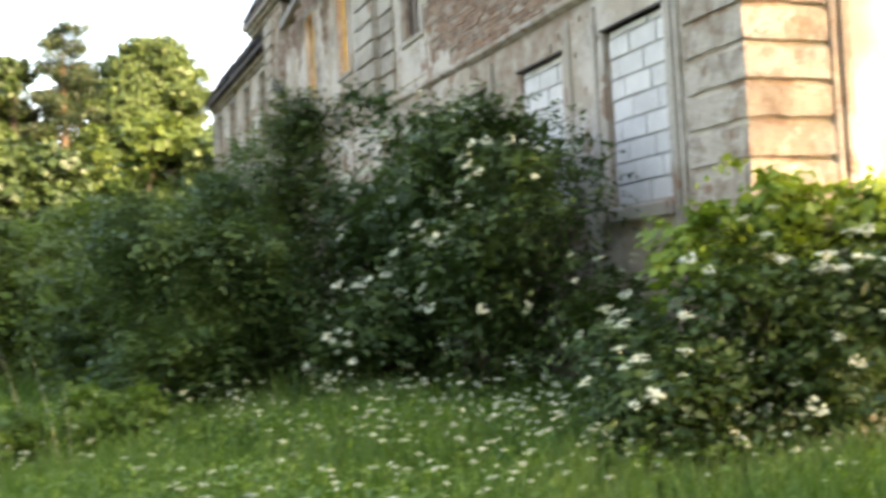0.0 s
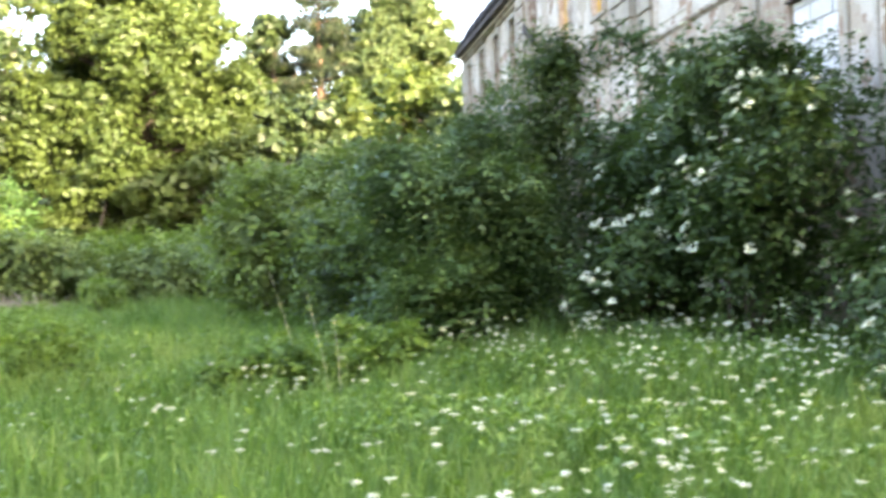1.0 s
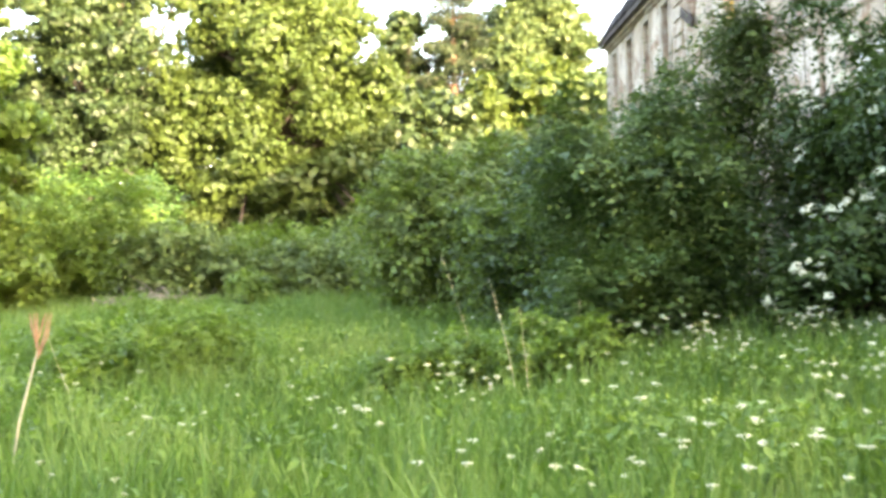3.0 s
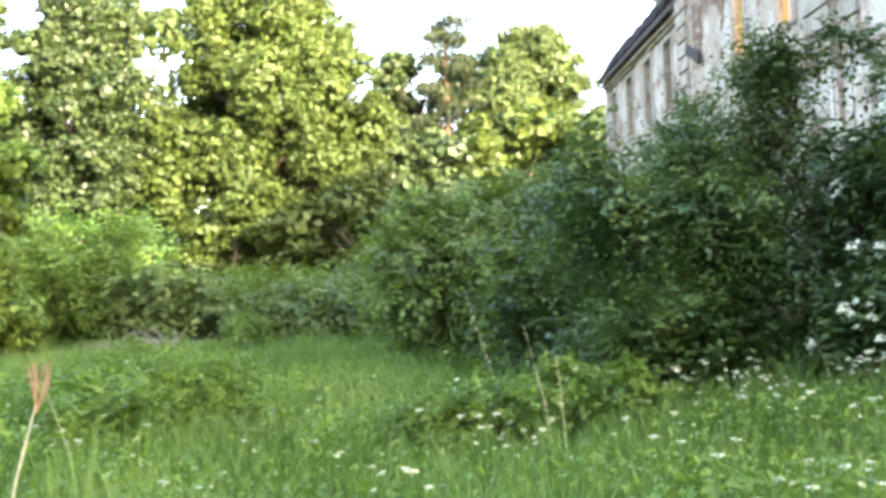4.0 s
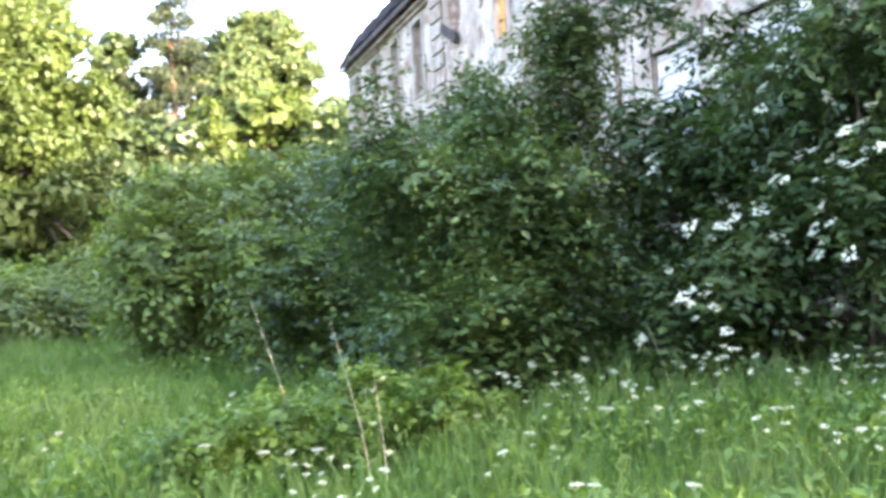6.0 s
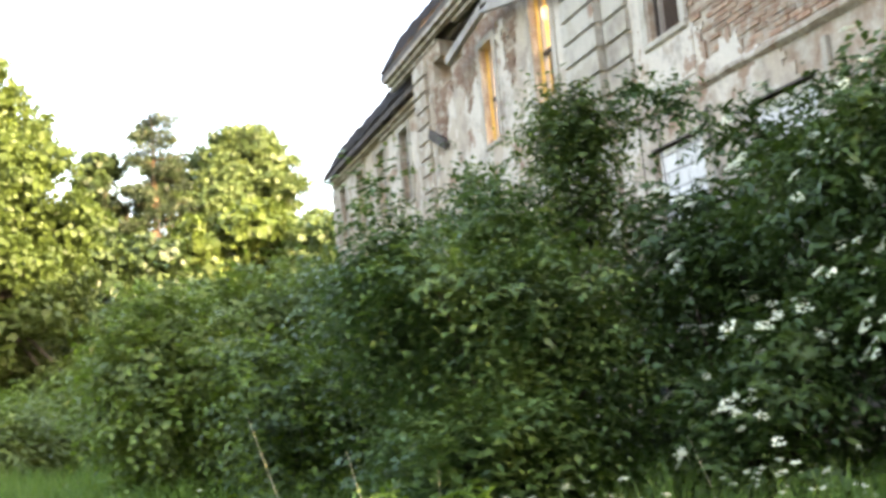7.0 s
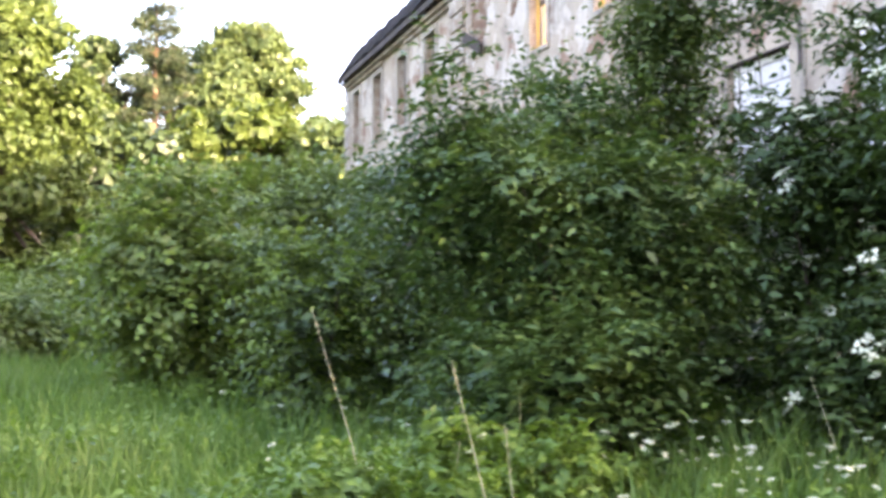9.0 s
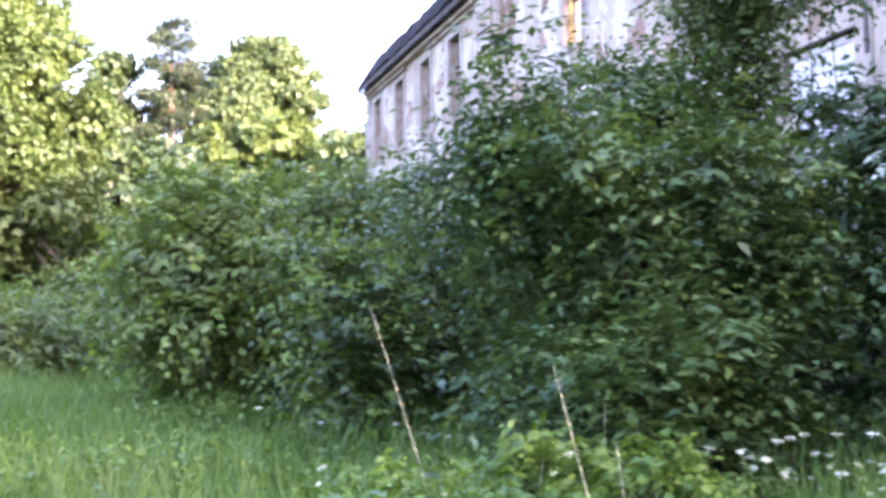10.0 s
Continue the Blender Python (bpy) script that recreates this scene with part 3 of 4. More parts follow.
# string course between the storeys, in stretches
for a, b, x in ((CORNER + 1.05, MID_FROM - 0.02, WALL_X), (MID_FROM + 0.0, MID_TO, WALL_X - MID_OUT)):
    bm = bmesh.new()
    n = int((b - a) / 0.35)
    prof = [(0.02, 5.33), (-0.03, 5.36), (-0.07, 5.39), (-0.07, 5.44), (-0.02, 5.48), (0.02, 5.48)]
    rows = []
    for i in range(n + 1):
        y = a + (b - a) * i / n
        w = 1.0 + 0.25 * noise.fractal(Vector((y * 1.3, 0, 0)), 0.8, 2, 3)
        rows.append([bm.verts.new((x + px * (w if px < 0 else 1), y, pz + 0.01 * noise.noise(Vector((y * 3, pz * 9, 1))))) for px, pz in prof])
    for r, s in zip(rows, rows[1:]):
        for k in range(len(prof) - 1):
            bm.faces.new((r[k], r[k + 1], s[k + 1], s[k]))
    bm.faces.new(rows[0])
    bm.faces.new(rows[-1][::-1])
    part("string_course", bm, QUOIN_PLASTER, house, "weathered moulded ledge between storeys")


def quoin_stack(lo_y, hi_y, x_out, x_in, z0, z1, pitch, mat, label, wear):
    """Rusticated bands, one over the other, with open joints between them and chipped edges."""
    rng = random.Random(int(lo_y * 100))
    z = z0
    while z + 0.1 < z1:
        top = min(z + pitch - 0.06, z1)
        bm = boxed((x_out, lo_y, z), (x_in, hi_y, top))
        bmesh.ops.subdivide_edges(bm, edges=bm.edges, cuts=5, use_grid_fill=True)
        for v in bm.verts:
            k = noise.noise(Vector((v.co.y * 5, v.co.z * 6, v.co.x * 5 + z))) * wear
            edge = min(abs(v.co.z - z), abs(v.co.z - top)) < 0.002
            v.co += Vector((abs(k) if v.co.x < x_out + 0.01 else 0, k * 0.6 if abs(v.co.y - lo_y) < 0.01 else 0, (abs(k) if abs(v.co.z - z) < 0.01 else -abs(k)) if edge else 0))
        part("quoin_block", bm, mat, house, label)
        z += pitch


quoin_stack(CORNER - 0.05, 9.58, WALL_X - 0.05, WALL_X + 0.95, 0.72, EAVE, 0.378, QUOIN_PLASTER, "beige rusticated corner block with brick showing", 0.035)
quoin_stack(19.32, 20.1, WALL_X - 0.07, WALL_X + 0.02, 5.63, EAVE, 0.384, GREY_PLASTER, "grey rusticated pilaster block", 0.008)
quoin_stack(MID_FROM - 0.03, 21.4, WALL_X - MID_OUT - 0.08, WALL_X + 0.02, 5.63, EAVE_MID, 0.384, GREY_PLASTER, "grey rusticated pilaster block", 0.008)
quoin_stack(29.35, MID_TO + 0.03, WALL_X - MID_OUT - 0.08, WALL_X + 0.02, 5.63, EAVE_MID, 0.384, QUOIN_PLASTER, "worn rusticated pilaster block", 0.02)
quoin_stack(42.9, FAR_END + 0.04, WING_X - 0.05, WING_X + 0.5, 2.2, WING_EAVE, 0.384, GREY_PLASTER, "grey rusticated corner block", 0.01)
part("plinth", boxed((WALL_X - 0.07, CORNER - 0.1, -0.3), (WALL_X + 1.05, MID_TO, 0.68), 0.02), GREY_PLASTER, house, "grey plaster plinth")
# flat strips beside the windows and along the end wall
for y0, y1, z0, z1 in ((9.66, 9.74, 2.2, 5.2), (9.8, 9.9, 2.2, 5.2), (12.2, 12.3, 3.0, 5.2), (11.52, 11.6, 2.3, 5.2), (14.8, 14.9, 3.0, 5.2), (17.33, 17.43, 3.0, 5.1), (20.105, 20.14, 5.5, 8.8)):
    part("wall_strip", boxed((WALL_X - 0.045, y0, z0), (WALL_X + 0.03, y1, z1), 0.012), GREY_PLASTER, house, "narrow raised plaster strip")
for x0, x1 in ((8.98, 9.06), (9.12, 9.24)):
    part("wall_strip", boxed((x0, CORNER - 0.05, 0.68), (x1, CORNER + 0.03, EAVE), 0.012), QUOIN_PLASTER, house)


def block_mesh(length, height):
    bm = boxed((-0.12, -length / 2, -height / 2), (0.12, length / 2, height / 2), 0.008)
    me = bpy.data.meshes.new("concrete_block")
    bm.to_mesh(me)
    bm.free()
    me.materials.append(BLOCK)
    return me


BLOCKS = {}


def bricked_up(y0, y1, z0, z1, seed):
    """A window closed with courses of pale blocks, joints recessed, under a worn lintel and over a stone sill."""
    rng = random.Random(seed)
    fill = part("bricked_up_window", boxed((WALL_X + 0.108, y0, z0), (WALL_X + 0.4, y1, z1)), MORTAR, house, "window opening closed with pale concrete blocks")
    z, course = z0 + 0.005, 0
    while z < z1 - 0.06:
        h = min(0.245, z1 - z - 0.004)
        y = y0 + 0.004
        first = (0.6, 0.3, 0.45)[course % 3]
        while y < y1 - 0.03:
            w = min(first if y < y0 + 0.01 else 0.595, y1 - y - 0.004)
            key = (round(w, 2), round(h, 2))
            if key not in BLOCKS:
                BLOCKS[key] = block_mesh(key[0] - 0.03, key[1] - 0.014)
            ob = new("concrete_block", BLOCKS[key])
            ob.parent = fill
            ob.matrix_basis = Matrix.Translation((WALL_X + 0.21 + rng.uniform(-0.012, 0.008), y + w / 2, z + h / 2)) @ pose(0, 0, 0, rng.uniform(-0.5, 0.5), 0, rng.uniform(-0.6, 0.6))
            y += w
        z += 0.25
        course += 1
    part("lintel", boxed((WALL_X - 0.012, y0 - 0.04, z1), (WALL_X + 0.3, y1 + 0.04, z1 + 0.032), 0.008), DARK_WOOD_AND_SHADE, fill, "dark weathered lintel edge")
    part("sill", boxed((WALL_X - 0.1, y0 - 0.1, z0 - 0.2), (WALL_X + 0.14, y1 + 0.1, z0 - 0.03), 0.02), GREY_PLASTER, fill)


for k, h in enumerate(LOWER):
    bricked_up(*h, k)


def broken_window(y0, y1, z0, z1, x, panes=True, rail=0.42):
    """An upper window: stone surround and sill, old timber frame, mullion and rail, with no glass left."""
    w = part("window", boxed((x - 0.05, y0 - 0.16, z0 - 0.1), (x + 0.3, y1 + 0.16, z0 - 0.005), 0.015), GREY_PLASTER, house, "glassless window with an old timber frame")
    part("surround", boxed((x - 0.04, y0 - 0.17, z0), (x + 0.1, y0 - 0.005, z1 + 0.15), 0.012), GREY_PLASTER, w)
    part("surround", boxed((x - 0.04, y1 + 0.005, z0), (x + 0.1, y1 + 0.17, z1 + 0.15), 0.012), GREY_PLASTER, w)
    part("surround", boxed((x - 0.045, y0 - 0.004, z1 + 0.003), (x + 0.1, y1 + 0.004, z1 + 0.15), 0.012), GREY_PLASTER, w)
    if panes:
        for a, b in ((y0, y0 + 0.06), (y1 - 0.06, y1)):
            part("frame", boxed((x + 0.17, a, z0), (x + 0.25, b, z1), 0.006), OLD_WOOD, w)
        m = z0 + (z1 - z0) * rail
        part("rail", boxed((x + 0.165, y0, m), (x + 0.255, y1, m + 0.08), 0.006), DARK_WOOD_AND_SHADE, w)
        if rail:
            part("mullion", boxed((x + 0.18, (y0 + y1) / 2 - 0.03, m + 0.08), (x + 0.24, (y0 + y1) / 2 + 0.03, z1), 0.006), OLD_WOOD, w)


broken_window(*UPPER_NEAR[0], WALL_X, True, 0.0)
for k, h in enumerate(UPPER_MID[:2]):
    broken_window(*h, WALL_X - MID_OUT, True, 0.45)
for y0, y1, z0, z1 in UPPER_MID[:2]:
    part("window_reveal", boxed((WALL_X - MID_OUT + 0.105, y1 - 0.03, z0), (WALL_X + DEEP + 0.02, y1 - 0.002, z1)), OCHRE, house, "ochre-plastered window reveal")
y0, y1, z0, z1 = UPPER_MID[0]
part("window_board", boxed((WALL_X - MID_OUT + 0.2, y0 + 0.065, z0 + 0.005), (WALL_X - MID_OUT + 0.23, y1 - 0.2, z0 + (z1 - z0) * 0.45), 0.004), BROWN_WOOD, house, "brown board set in the lower sash")
y0, y1, z0, z1 = UPPER_NEAR[0]
# dark colour on this reveal stands for the shade of the room
part("window_reveal", boxed((WALL_X + 0.12, y1 - 0.03, z0), (WALL_X + DEEP + 0.02, y1 - 0.002, z1)), DARK_WOOD_AND_SHADE, house, "window reveal coloured dark for the shade inside")
for h in UPPER_FAR:
    broken_window(*h, WING_X, True, 0.55)
part("apron_panel", boxed((WALL_X - 0.025, 17.6, 5.6), (WALL_X + 0.02, 18.95, 6.22), 0.01), PLASTER, house, "plain panel under the window")
part("drain_pipe", tube(bmesh.new(), [(WALL_X - 0.06, 17.38, 4.5), (WALL_X - 0.06, 17.38, 5.07)], [0.03, 0.03], 8), RUSTED, house, "stub of a rusted drain pipe")
bm = boxed((-0.03, -0.62, -0.12), (0.03, 0.62, 0.12), 0.01)
plank = part("hanging_board", bm, DARK_WOOD_AND_SHADE, house, "dark board hanging loose from the wall")
plank.matrix_basis = pose(WALL_X - MID_OUT - 0.12, 28.6, 7.35, 24, 0, 0)


def eaves(y0, y1, z, ridge_x, ridge_z, out, seed, hip0=0.0, hip1=0.0, east_to=99.0, face=WALL_X):
    """A roof: a steep lower slope and a flatter upper one, rafters, ragged covering with thickness, soffit boards and a fascia."""
    rng = random.Random(seed)
    roof = part("roof", bmesh.new(), SLATE, house, "dark weathered roof with a ragged edge")
    bm = bmesh.new()
    n = max(4, int((y1 - y0) / 0.3))
    x0 = face - out
    lower, bend, upper = [], [], []
    for i in range(n + 1):
        y = y0 + (y1 - y0) * i / n
        sag = 0.08 * noise.fractal(Vector((y * 0.5, seed, 0)), 0.9, 2, 3) + rng.uniform(-0.035, 0.035)
        ry = min(max(y, y0 + hip0), y1 - hip1)
        lower.append((x0 + rng.uniform(-0.02, 0.02), y, z + sag))
        bend.append((x0 + 0.4, min(max(y, y0 + hip0 * 0.5), y1 - hip1 * 0.5), z + 0.75 + sag))
        upper.append((ridge_x, ry, ridge_z + sag))
    steps = 7
    grid = [[bm.verts.new(a)] + [bm.verts.new(Vector(m).lerp(Vector(b), k / (steps - 1))) for k in range(steps)] for a, m, b in zip(lower, bend, upper)]
    for i in range(n):
        for k in range(steps):
            bm.faces.new((grid[i][k], grid[i + 1][k], grid[i + 1][k + 1], grid[i][k + 1]))
    if east_to > y0:
        down = [bm.verts.new((2 * ridge_x - x0, a[1], a[2])) for a in lower]
        for i in range(n):
            if lower[i][1] < east_to:
                bm.faces.new((grid[i][-1], grid[i + 1][-1], down[i + 1], down[i]))
    for row in (grid[0], grid[-1]):
        if (row is grid[0] and hip0) or (row is grid[-1] and hip1):
            foot = bm.verts.new((2 * ridge_x - x0, row[0].co.y, row[0].co.z))
            bm.faces.new([*row, foot] if row is grid[0] else [foot, *row[::-1]])
    made = bmesh.ops.solidify(bm, geom=bm.faces[:], thickness=0.09)
    bm.to_mesh(roof.data)
    bm.free()
    fascia = bmesh.new()
    box(fascia, (x0 + 0.03, y0 + 0.05, z - 0.2), (x0 + 0.07, y1 - 0.05, z - 0.04))
    part("fascia", fascia, DARK_WOOD_AND_SHADE, roof, "dark rotten fascia board")
    for i in range(int((y1 - y0) / 0.9)):
        y = y0 + 0.4 + i * 0.9
        part("rafter", boxed((x0 + 0.08, y - 0.06, z - 0.17), (face + 0.3, y + 0.06, z - 0.03), 0.008), DARK_WOOD_AND_SHADE, roof)
    y = y0 + 0.1
    while y < y1 - 0.3:
        w = rng.uniform(0.5, 1.4)
        if rng.random() < 0.8:
            part("soffit_board", boxed((x0 + 0.1, y, z - 0.215), (face + 0.04, min(y + w - 0.02, y1), z - 0.19)), DARK_WOOD_AND_SHADE, roof)
        y += w
    # moulded cornice under the eave
    for k, (o, h0, h1) in enumerate(((0.3, 0.32, 0.22), (0.2, 0.42, 0.33), (0.1, 0.52, 0.43))):
        a = y0 + 0.3
        while a < y1 - 0.3:
            b = min(a + rng.uniform(0.8, 2.6), y1 - 0.3)
            if rng.random() < 0.88:
                part("cornice_piece", boxed((face + 0.1 - o, a, z - h0), (face + 0.03 + 0.1 * (k == 2), b - 0.01, z - h1), 0.01), QUOIN_PLASTER, roof)
            a = b
    return roof


# near east slope cut short, middle one left out, to let sun in
eaves(CORNER - 0.4, MID_FROM - 0.05, EAVE, 10.9, 11.2, 0.55, 3, 2.2, 0.0, 13.4)
mid_roof = eaves(MID_FROM - 0.2, 33.0, EAVE_MID + 0.55, 10.6, 12.7, 0.2, 5, 0.0, 2.0, 0.0, WALL_X - MID_OUT)
eaves(30.4, FAR_END - 0.2, WING_EAVE + 0.18, 11.3, 11.8, 0.4, 7, 0.0, 2.5, face=WING_X)
# added dark sheet that stops sun coming through under the middle roof
part("wall_plate", boxed((WALL_X + 0.1, MID_FROM, EAVE_MID), (WALL_X + 0.32, MID_TO, EAVE_MID + 0.75)), DARK_WOOD_AND_SHADE, house, "dark sheet added between wall head and roof to block sun")
# pale broken barge boards lying under the edge of the higher roof
for y0, z0, y1, z1 in ((26.5, 8.5, 22.6, 9.0), (24.1, 8.8, 21.3, 8.15)):
    mid = Vector((WALL_X - MID_OUT - 0.4, (y0 + y1) / 2, (z0 + z1) / 2))
    length = math.hypot(y1 - y0, z1 - z0)
    b = part("barge_board", boxed((-0.06, -length / 2, -0.09), (0.06, length / 2, 0.09), 0.008), OLD_WOOD, mid_roof, "pale broken board hanging under the eave")
    b.matrix_basis = Matrix.Translation(mid) @ pose(0, 0, 0, math.degrees(math.atan2(z1 - z0, y1 - y0)), 0, 0)


# ---- shrubs along the facade ----
def elder(base, lobes, count, heads, seed, label, only=None, scale=1.0, group="elder bushes", mat=None):
    ob = shrub("elder_bush", base, lobes, count, 0.11, mat or LEAF_ELDER, seed, label, "bush", 0.45, 0.8, 0.03, group, 0.42, 0.3, 12)
    add_heads(ob, np.random.default_rng(seed + 50), lobes, heads, scale, only)
    return ob


R = np.random.default_rng
big = heap(R(1), (5.3, 9.9, 1.6), (7.7, 13.4, 3.95), 44, 0.46, 0.3) + heap(R(2), (4.7, 11.8, 0.5), (6.0, 13.6, 1.7), 12, 0.32) + heap(R(14), (5.6, 10.6, 0.4), (7.4, 13.4, 2.0), 16, 0.36) + heap(R(24), (6.9, 9.4, 0.4), (7.7, 10.7, 1.95), 12, 0.34)
elder((6.6, 11.9), big, 34000, 290, 11, "large dark elder bush with creamy flower heads", None, 0.72)
near = heap(R(3), (6.3, 6.9, 0.3), (9.6, 8.4, 2.15), 46, 0.38, 0.35, (0.3, 0.6)) + heap(R(26), (5.85, 7.1, 0.3), (6.9, 8.4, 1.45), 12, 0.3, 0.3, (0.3, 0.6))
elder((7.6, 7.6), near, 25000, 130, 12, "sunlit elder bush in full flower by the house corner", None, 0.9)
fill = heap(R(21), (5.3, 13.4, 0.4), (6.9, 15.4, 3.4), 46, 0.36, 0.25) + heap(R(29), (5.9, 12.6, 2.7), (7.2, 14.6, 4.3), 18, 0.3, 0.4)
elder((6.0, 14.4), fill, 18000, 46, 15, "elder bush grown in between the shrubs", None)
back = heap(R(4), (5.5, 13.4, 0.4), (7.7, 17.2, 3.15), 44, 0.4, 0.2)
elder((6.8, 15.6), back, 11000, 34, 13, "tall elder bush with few flower heads against the wall")

bunch = heap(R(19), (4.6, 11.9, 0.8), (5.9, 13.1, 2.0), 12, 0.24, 0.2)
elder((5.3, 12.8), bunch, 2600, 14, 14, "low elder shoot with a bunch of creamy flower heads", None, 1.0)
maple = heap(R(20), (7.4, 7.6, 1.9), (8.1, 8.3, 3.1), 14, 0.18, 0.7) + heap(R(27), (8.2, 7.4, 1.9), (9.4, 8.3, 2.6), 14, 0.2, 0.4) + heap(R(28), (6.7, 7.7, 1.7), (7.4, 8.4, 2.4), 6, 0.2, 0.3)
shrub("young_maple", (7.7, 7.9), maple, 5600, 0.12, LEAF_SUNNY, 29, "young lime-green maple above the elder, sunlight put into its leaf colour", "tree", 0.8, 0.25, 0.02, "", 0.35, out=1.0)
hazel = heap(R(5), (2.2, 12.9, 0.55), (4.9, 15.6, 2.75), 50, 0.46, 0.35, (0.22, 0.4))
hazel += heap(R(17), (2.35, 14.0, 2.0), (3.1, 15.0, 3.85), 18, 0.27, 0.75, (0.3, 0.5)) + heap(R(18), (3.5, 14.4, 2.0), (4.3, 15.4, 3.6), 18, 0.28, 0.7, (0.3, 0.5))
shrub("hazel_bush", (3.7, 14.4), hazel, 36000, 0.1, LEAF_HAZEL, 21, "dense dark green shrub with broad leaves", "bush", 0.52, 1.5, 0.02, "", 0.6, 0.0, 9, 3000, LEAF_MEADOW)
spire = heap(R(6), (4.5, 15.2, 0.8), (6.1, 16.5, 5.1), 64, 0.25, 0.92, (0.3, 0.55)) + heap(R(22), (5.3, 14.9, 1.6), (6.0, 15.9, 3.2), 12, 0.22, 0.4, (0.4, 0.6))
shrub("young_tree", (5.2, 15.9), spire, 13000, 0.092, LEAF_SHRUB, 22, "slender young tree with layered leafy branches", "tree", 0.52, 1.3, 0.026, "", 0.46, 0.1, 3, 4500, LEAF_MEADOW)
bough = heap(R(15), (5.7, 15.6, 4.35), (6.75, 16.0, 4.85), 7, 0.1, 0.2)
shrub("young_tree", (5.9, 15.8), bough, 900, 0.092, LEAF_HAZEL, 27, "thin young tree with an arching leafy bough", "tree", 0.62, 1.0, 0.018, "", 0.5, 0.1, 2)
low = heap(R(23), (2.2, 12.5, 0.75), (3.9, 13.3, 1.65), 13, 0.3, 0.35, (0.2, 0.35))
shrub("hazel_bush", (3.5, 13.3), low, 3200, 0.105, LEAF_HAZEL, 33, "young hazel with spreading tiers of pale leaves", "bush", 0.55, 1.9, 0.012, "", 0.62, 0.0, 6)
arch = heap(R(7), (3.4, 16.4, 0.6), (6.2, 20.4, 3.75), 40, 0.46, 0.5) + heap(R(25), (2.6, 17.4, 0.5), (4.6, 19.4, 3.3), 26, 0.42, 0.4) + heap(R(31), (4.1, 17.2, 3.2), (5.7, 19.2, 4.65), 9, 0.26, 0.5)
shrub("thicket", (4.8, 18.6), arch, 30000, 0.1, LEAF_SHRUB, 23, "grey-green thicket grown against the house wall", "bush", 0.5, 0.5, 0.02, "", 0.6)
left1 = heap(R(8), (-0.1, 18.6, 0.35), (2.7, 21.6, 3.25), 46, 0.46, 0.45)
shrub("round_shrub", (1.3, 20.2), left1, 22000, 0.12, LEAF_MEADOW, 24, "rounded green shrub at the meadow edge", "bush", shoots=9000, shoot_mat=LEAF_LIME)
left3 = heap(R(16), (1.5, 16.6, 0.3), (2.7, 18.4, 2.35), 20, 0.34, 0.4)
shrub("yellow_green_shrub", (2.1, 17.5), left3, 9000, 0.1, LEAF_SHRUB, 28, "small yellow-green shrub in front of the thicket", "bush", shoots=4000, shoot_mat=LEAF_LIME)
left2 = heap(R(9), (1.0, 23.6, 0.5), (5.6, 28.6, 4.2), 50, 0.75, 0.4)
# lime shoots on this one put sunlit patches into the leaf colour
shrub("round_shrub", (3.3, 26.2), left2, 22000, 0.16, LEAF_MEADOW, 25, "broad green shrub behind the meadow edge", "bush", length=0.8, shoots=5000, shoot_mat=LEAF_LIME)
far1 = heap(R(10), (4.0, 30.0, 0.6), (7.2, 37.5, 4.7), 46, 0.8, 0.4)
shrub("round_shrub", (5.6, 33.5), far1, 20000, 0.19, LEAF_MEADOW, 26, "tall shrub near the far end of the house", "bush", length=0.9)
for k, (x, y, w, h) in enumerate(((-2.0, 29.0, 1.7, 1.45), (-4.9, 29.6, 1.8, 2.0), (-7.4, 31.0, 2.2, 3.4), (0.4, 33.0, 2.4, 2.3), (-12.0, 31.0, 2.8, 4.4), (-3.4, 36.5, 3.0, 1.9), (-9.0, 37.0, 3.2, 4.0), (3.0, 41.0, 2.8, 4.4))):
    z = 0.02 * y
    lob = heap(R(30 + k), (x - w, y - w, z), (x + w, y + w, z + h), 34, w * 0.3, 0.4)
    shrub("hedge_shrub", (x, y), lob, 12000, 0.18, (LEAF_MEADOW, LEAF_MEADOW, LEAF_LIME, LEAF_MEADOW, LEAF_MEADOW, LEAF_LIME, LEAF_HERB, LEAF_MEADOW)[k], 40 + k, "soft green shrub along the far meadow edge", "bush", group="meadow edge shrubs", length=0.8, n_stems=5)

# ---- trees ----
tree("oak_tree", (-4.6, 49.0), 15.4, 5.9, 98000, 0.19, LEAF_TREE, 61, "large sunlit broadleaf tree with a clumped crown", 0.06, 170, 0.22, taper=0.9)
# darker leaf colour on this crown stands for the shade on it
tree("oak_tree", (-11.5, 46.0), 13.6, 4.2, 60000, 0.18, LEAF_WOOD, 62, "broadleaf tree with a rounded crown, shade put into its leaf colour", 0.06, 120, 0.24, taper=0.9)
tree("broadleaf_tree", (-18.5, 47.0), 17.0, 5.0, 36000, 0.27, LEAF_TREE, 63, "tall sunlit tree at the wood edge", 0.06, 110, 0.22)
tree("young_ash_tree", (-8.6, 26.0), 6.4, 1.8, 24000, 0.13, LEAF_LIME, 64, "small bright green tree at the meadow side", 0.04, 50, 0.3)
tree("broadleaf_tree", (9.8, 76.0), 18.0, 5.6, 92000, 0.24, LEAF_PALE, 65, "pale green tall tree in the far wood", 0.05, 170, 0.25, taper=0.85)
tree("broadleaf_tree", (14.8, 73.0), 11.5, 4.4, 20000, 0.3, LEAF_PALE, 66, "pale green tree beyond the house", 0.05, 80)
tree("broadleaf_tree", (1.0, 75.0), 16.6, 3.8, 34000, 0.24, LEAF_WOOD, 67, "narrow dark tree in the far wood", 0.05, 100, 0.28, taper=0.9)
tree("broadleaf_tree", (6.2, 80.0), 17.4, 4.0, 26000, 0.28, LEAF_WOOD, 69, "dark tree behind the pine", 0.05, 70, 0.3)
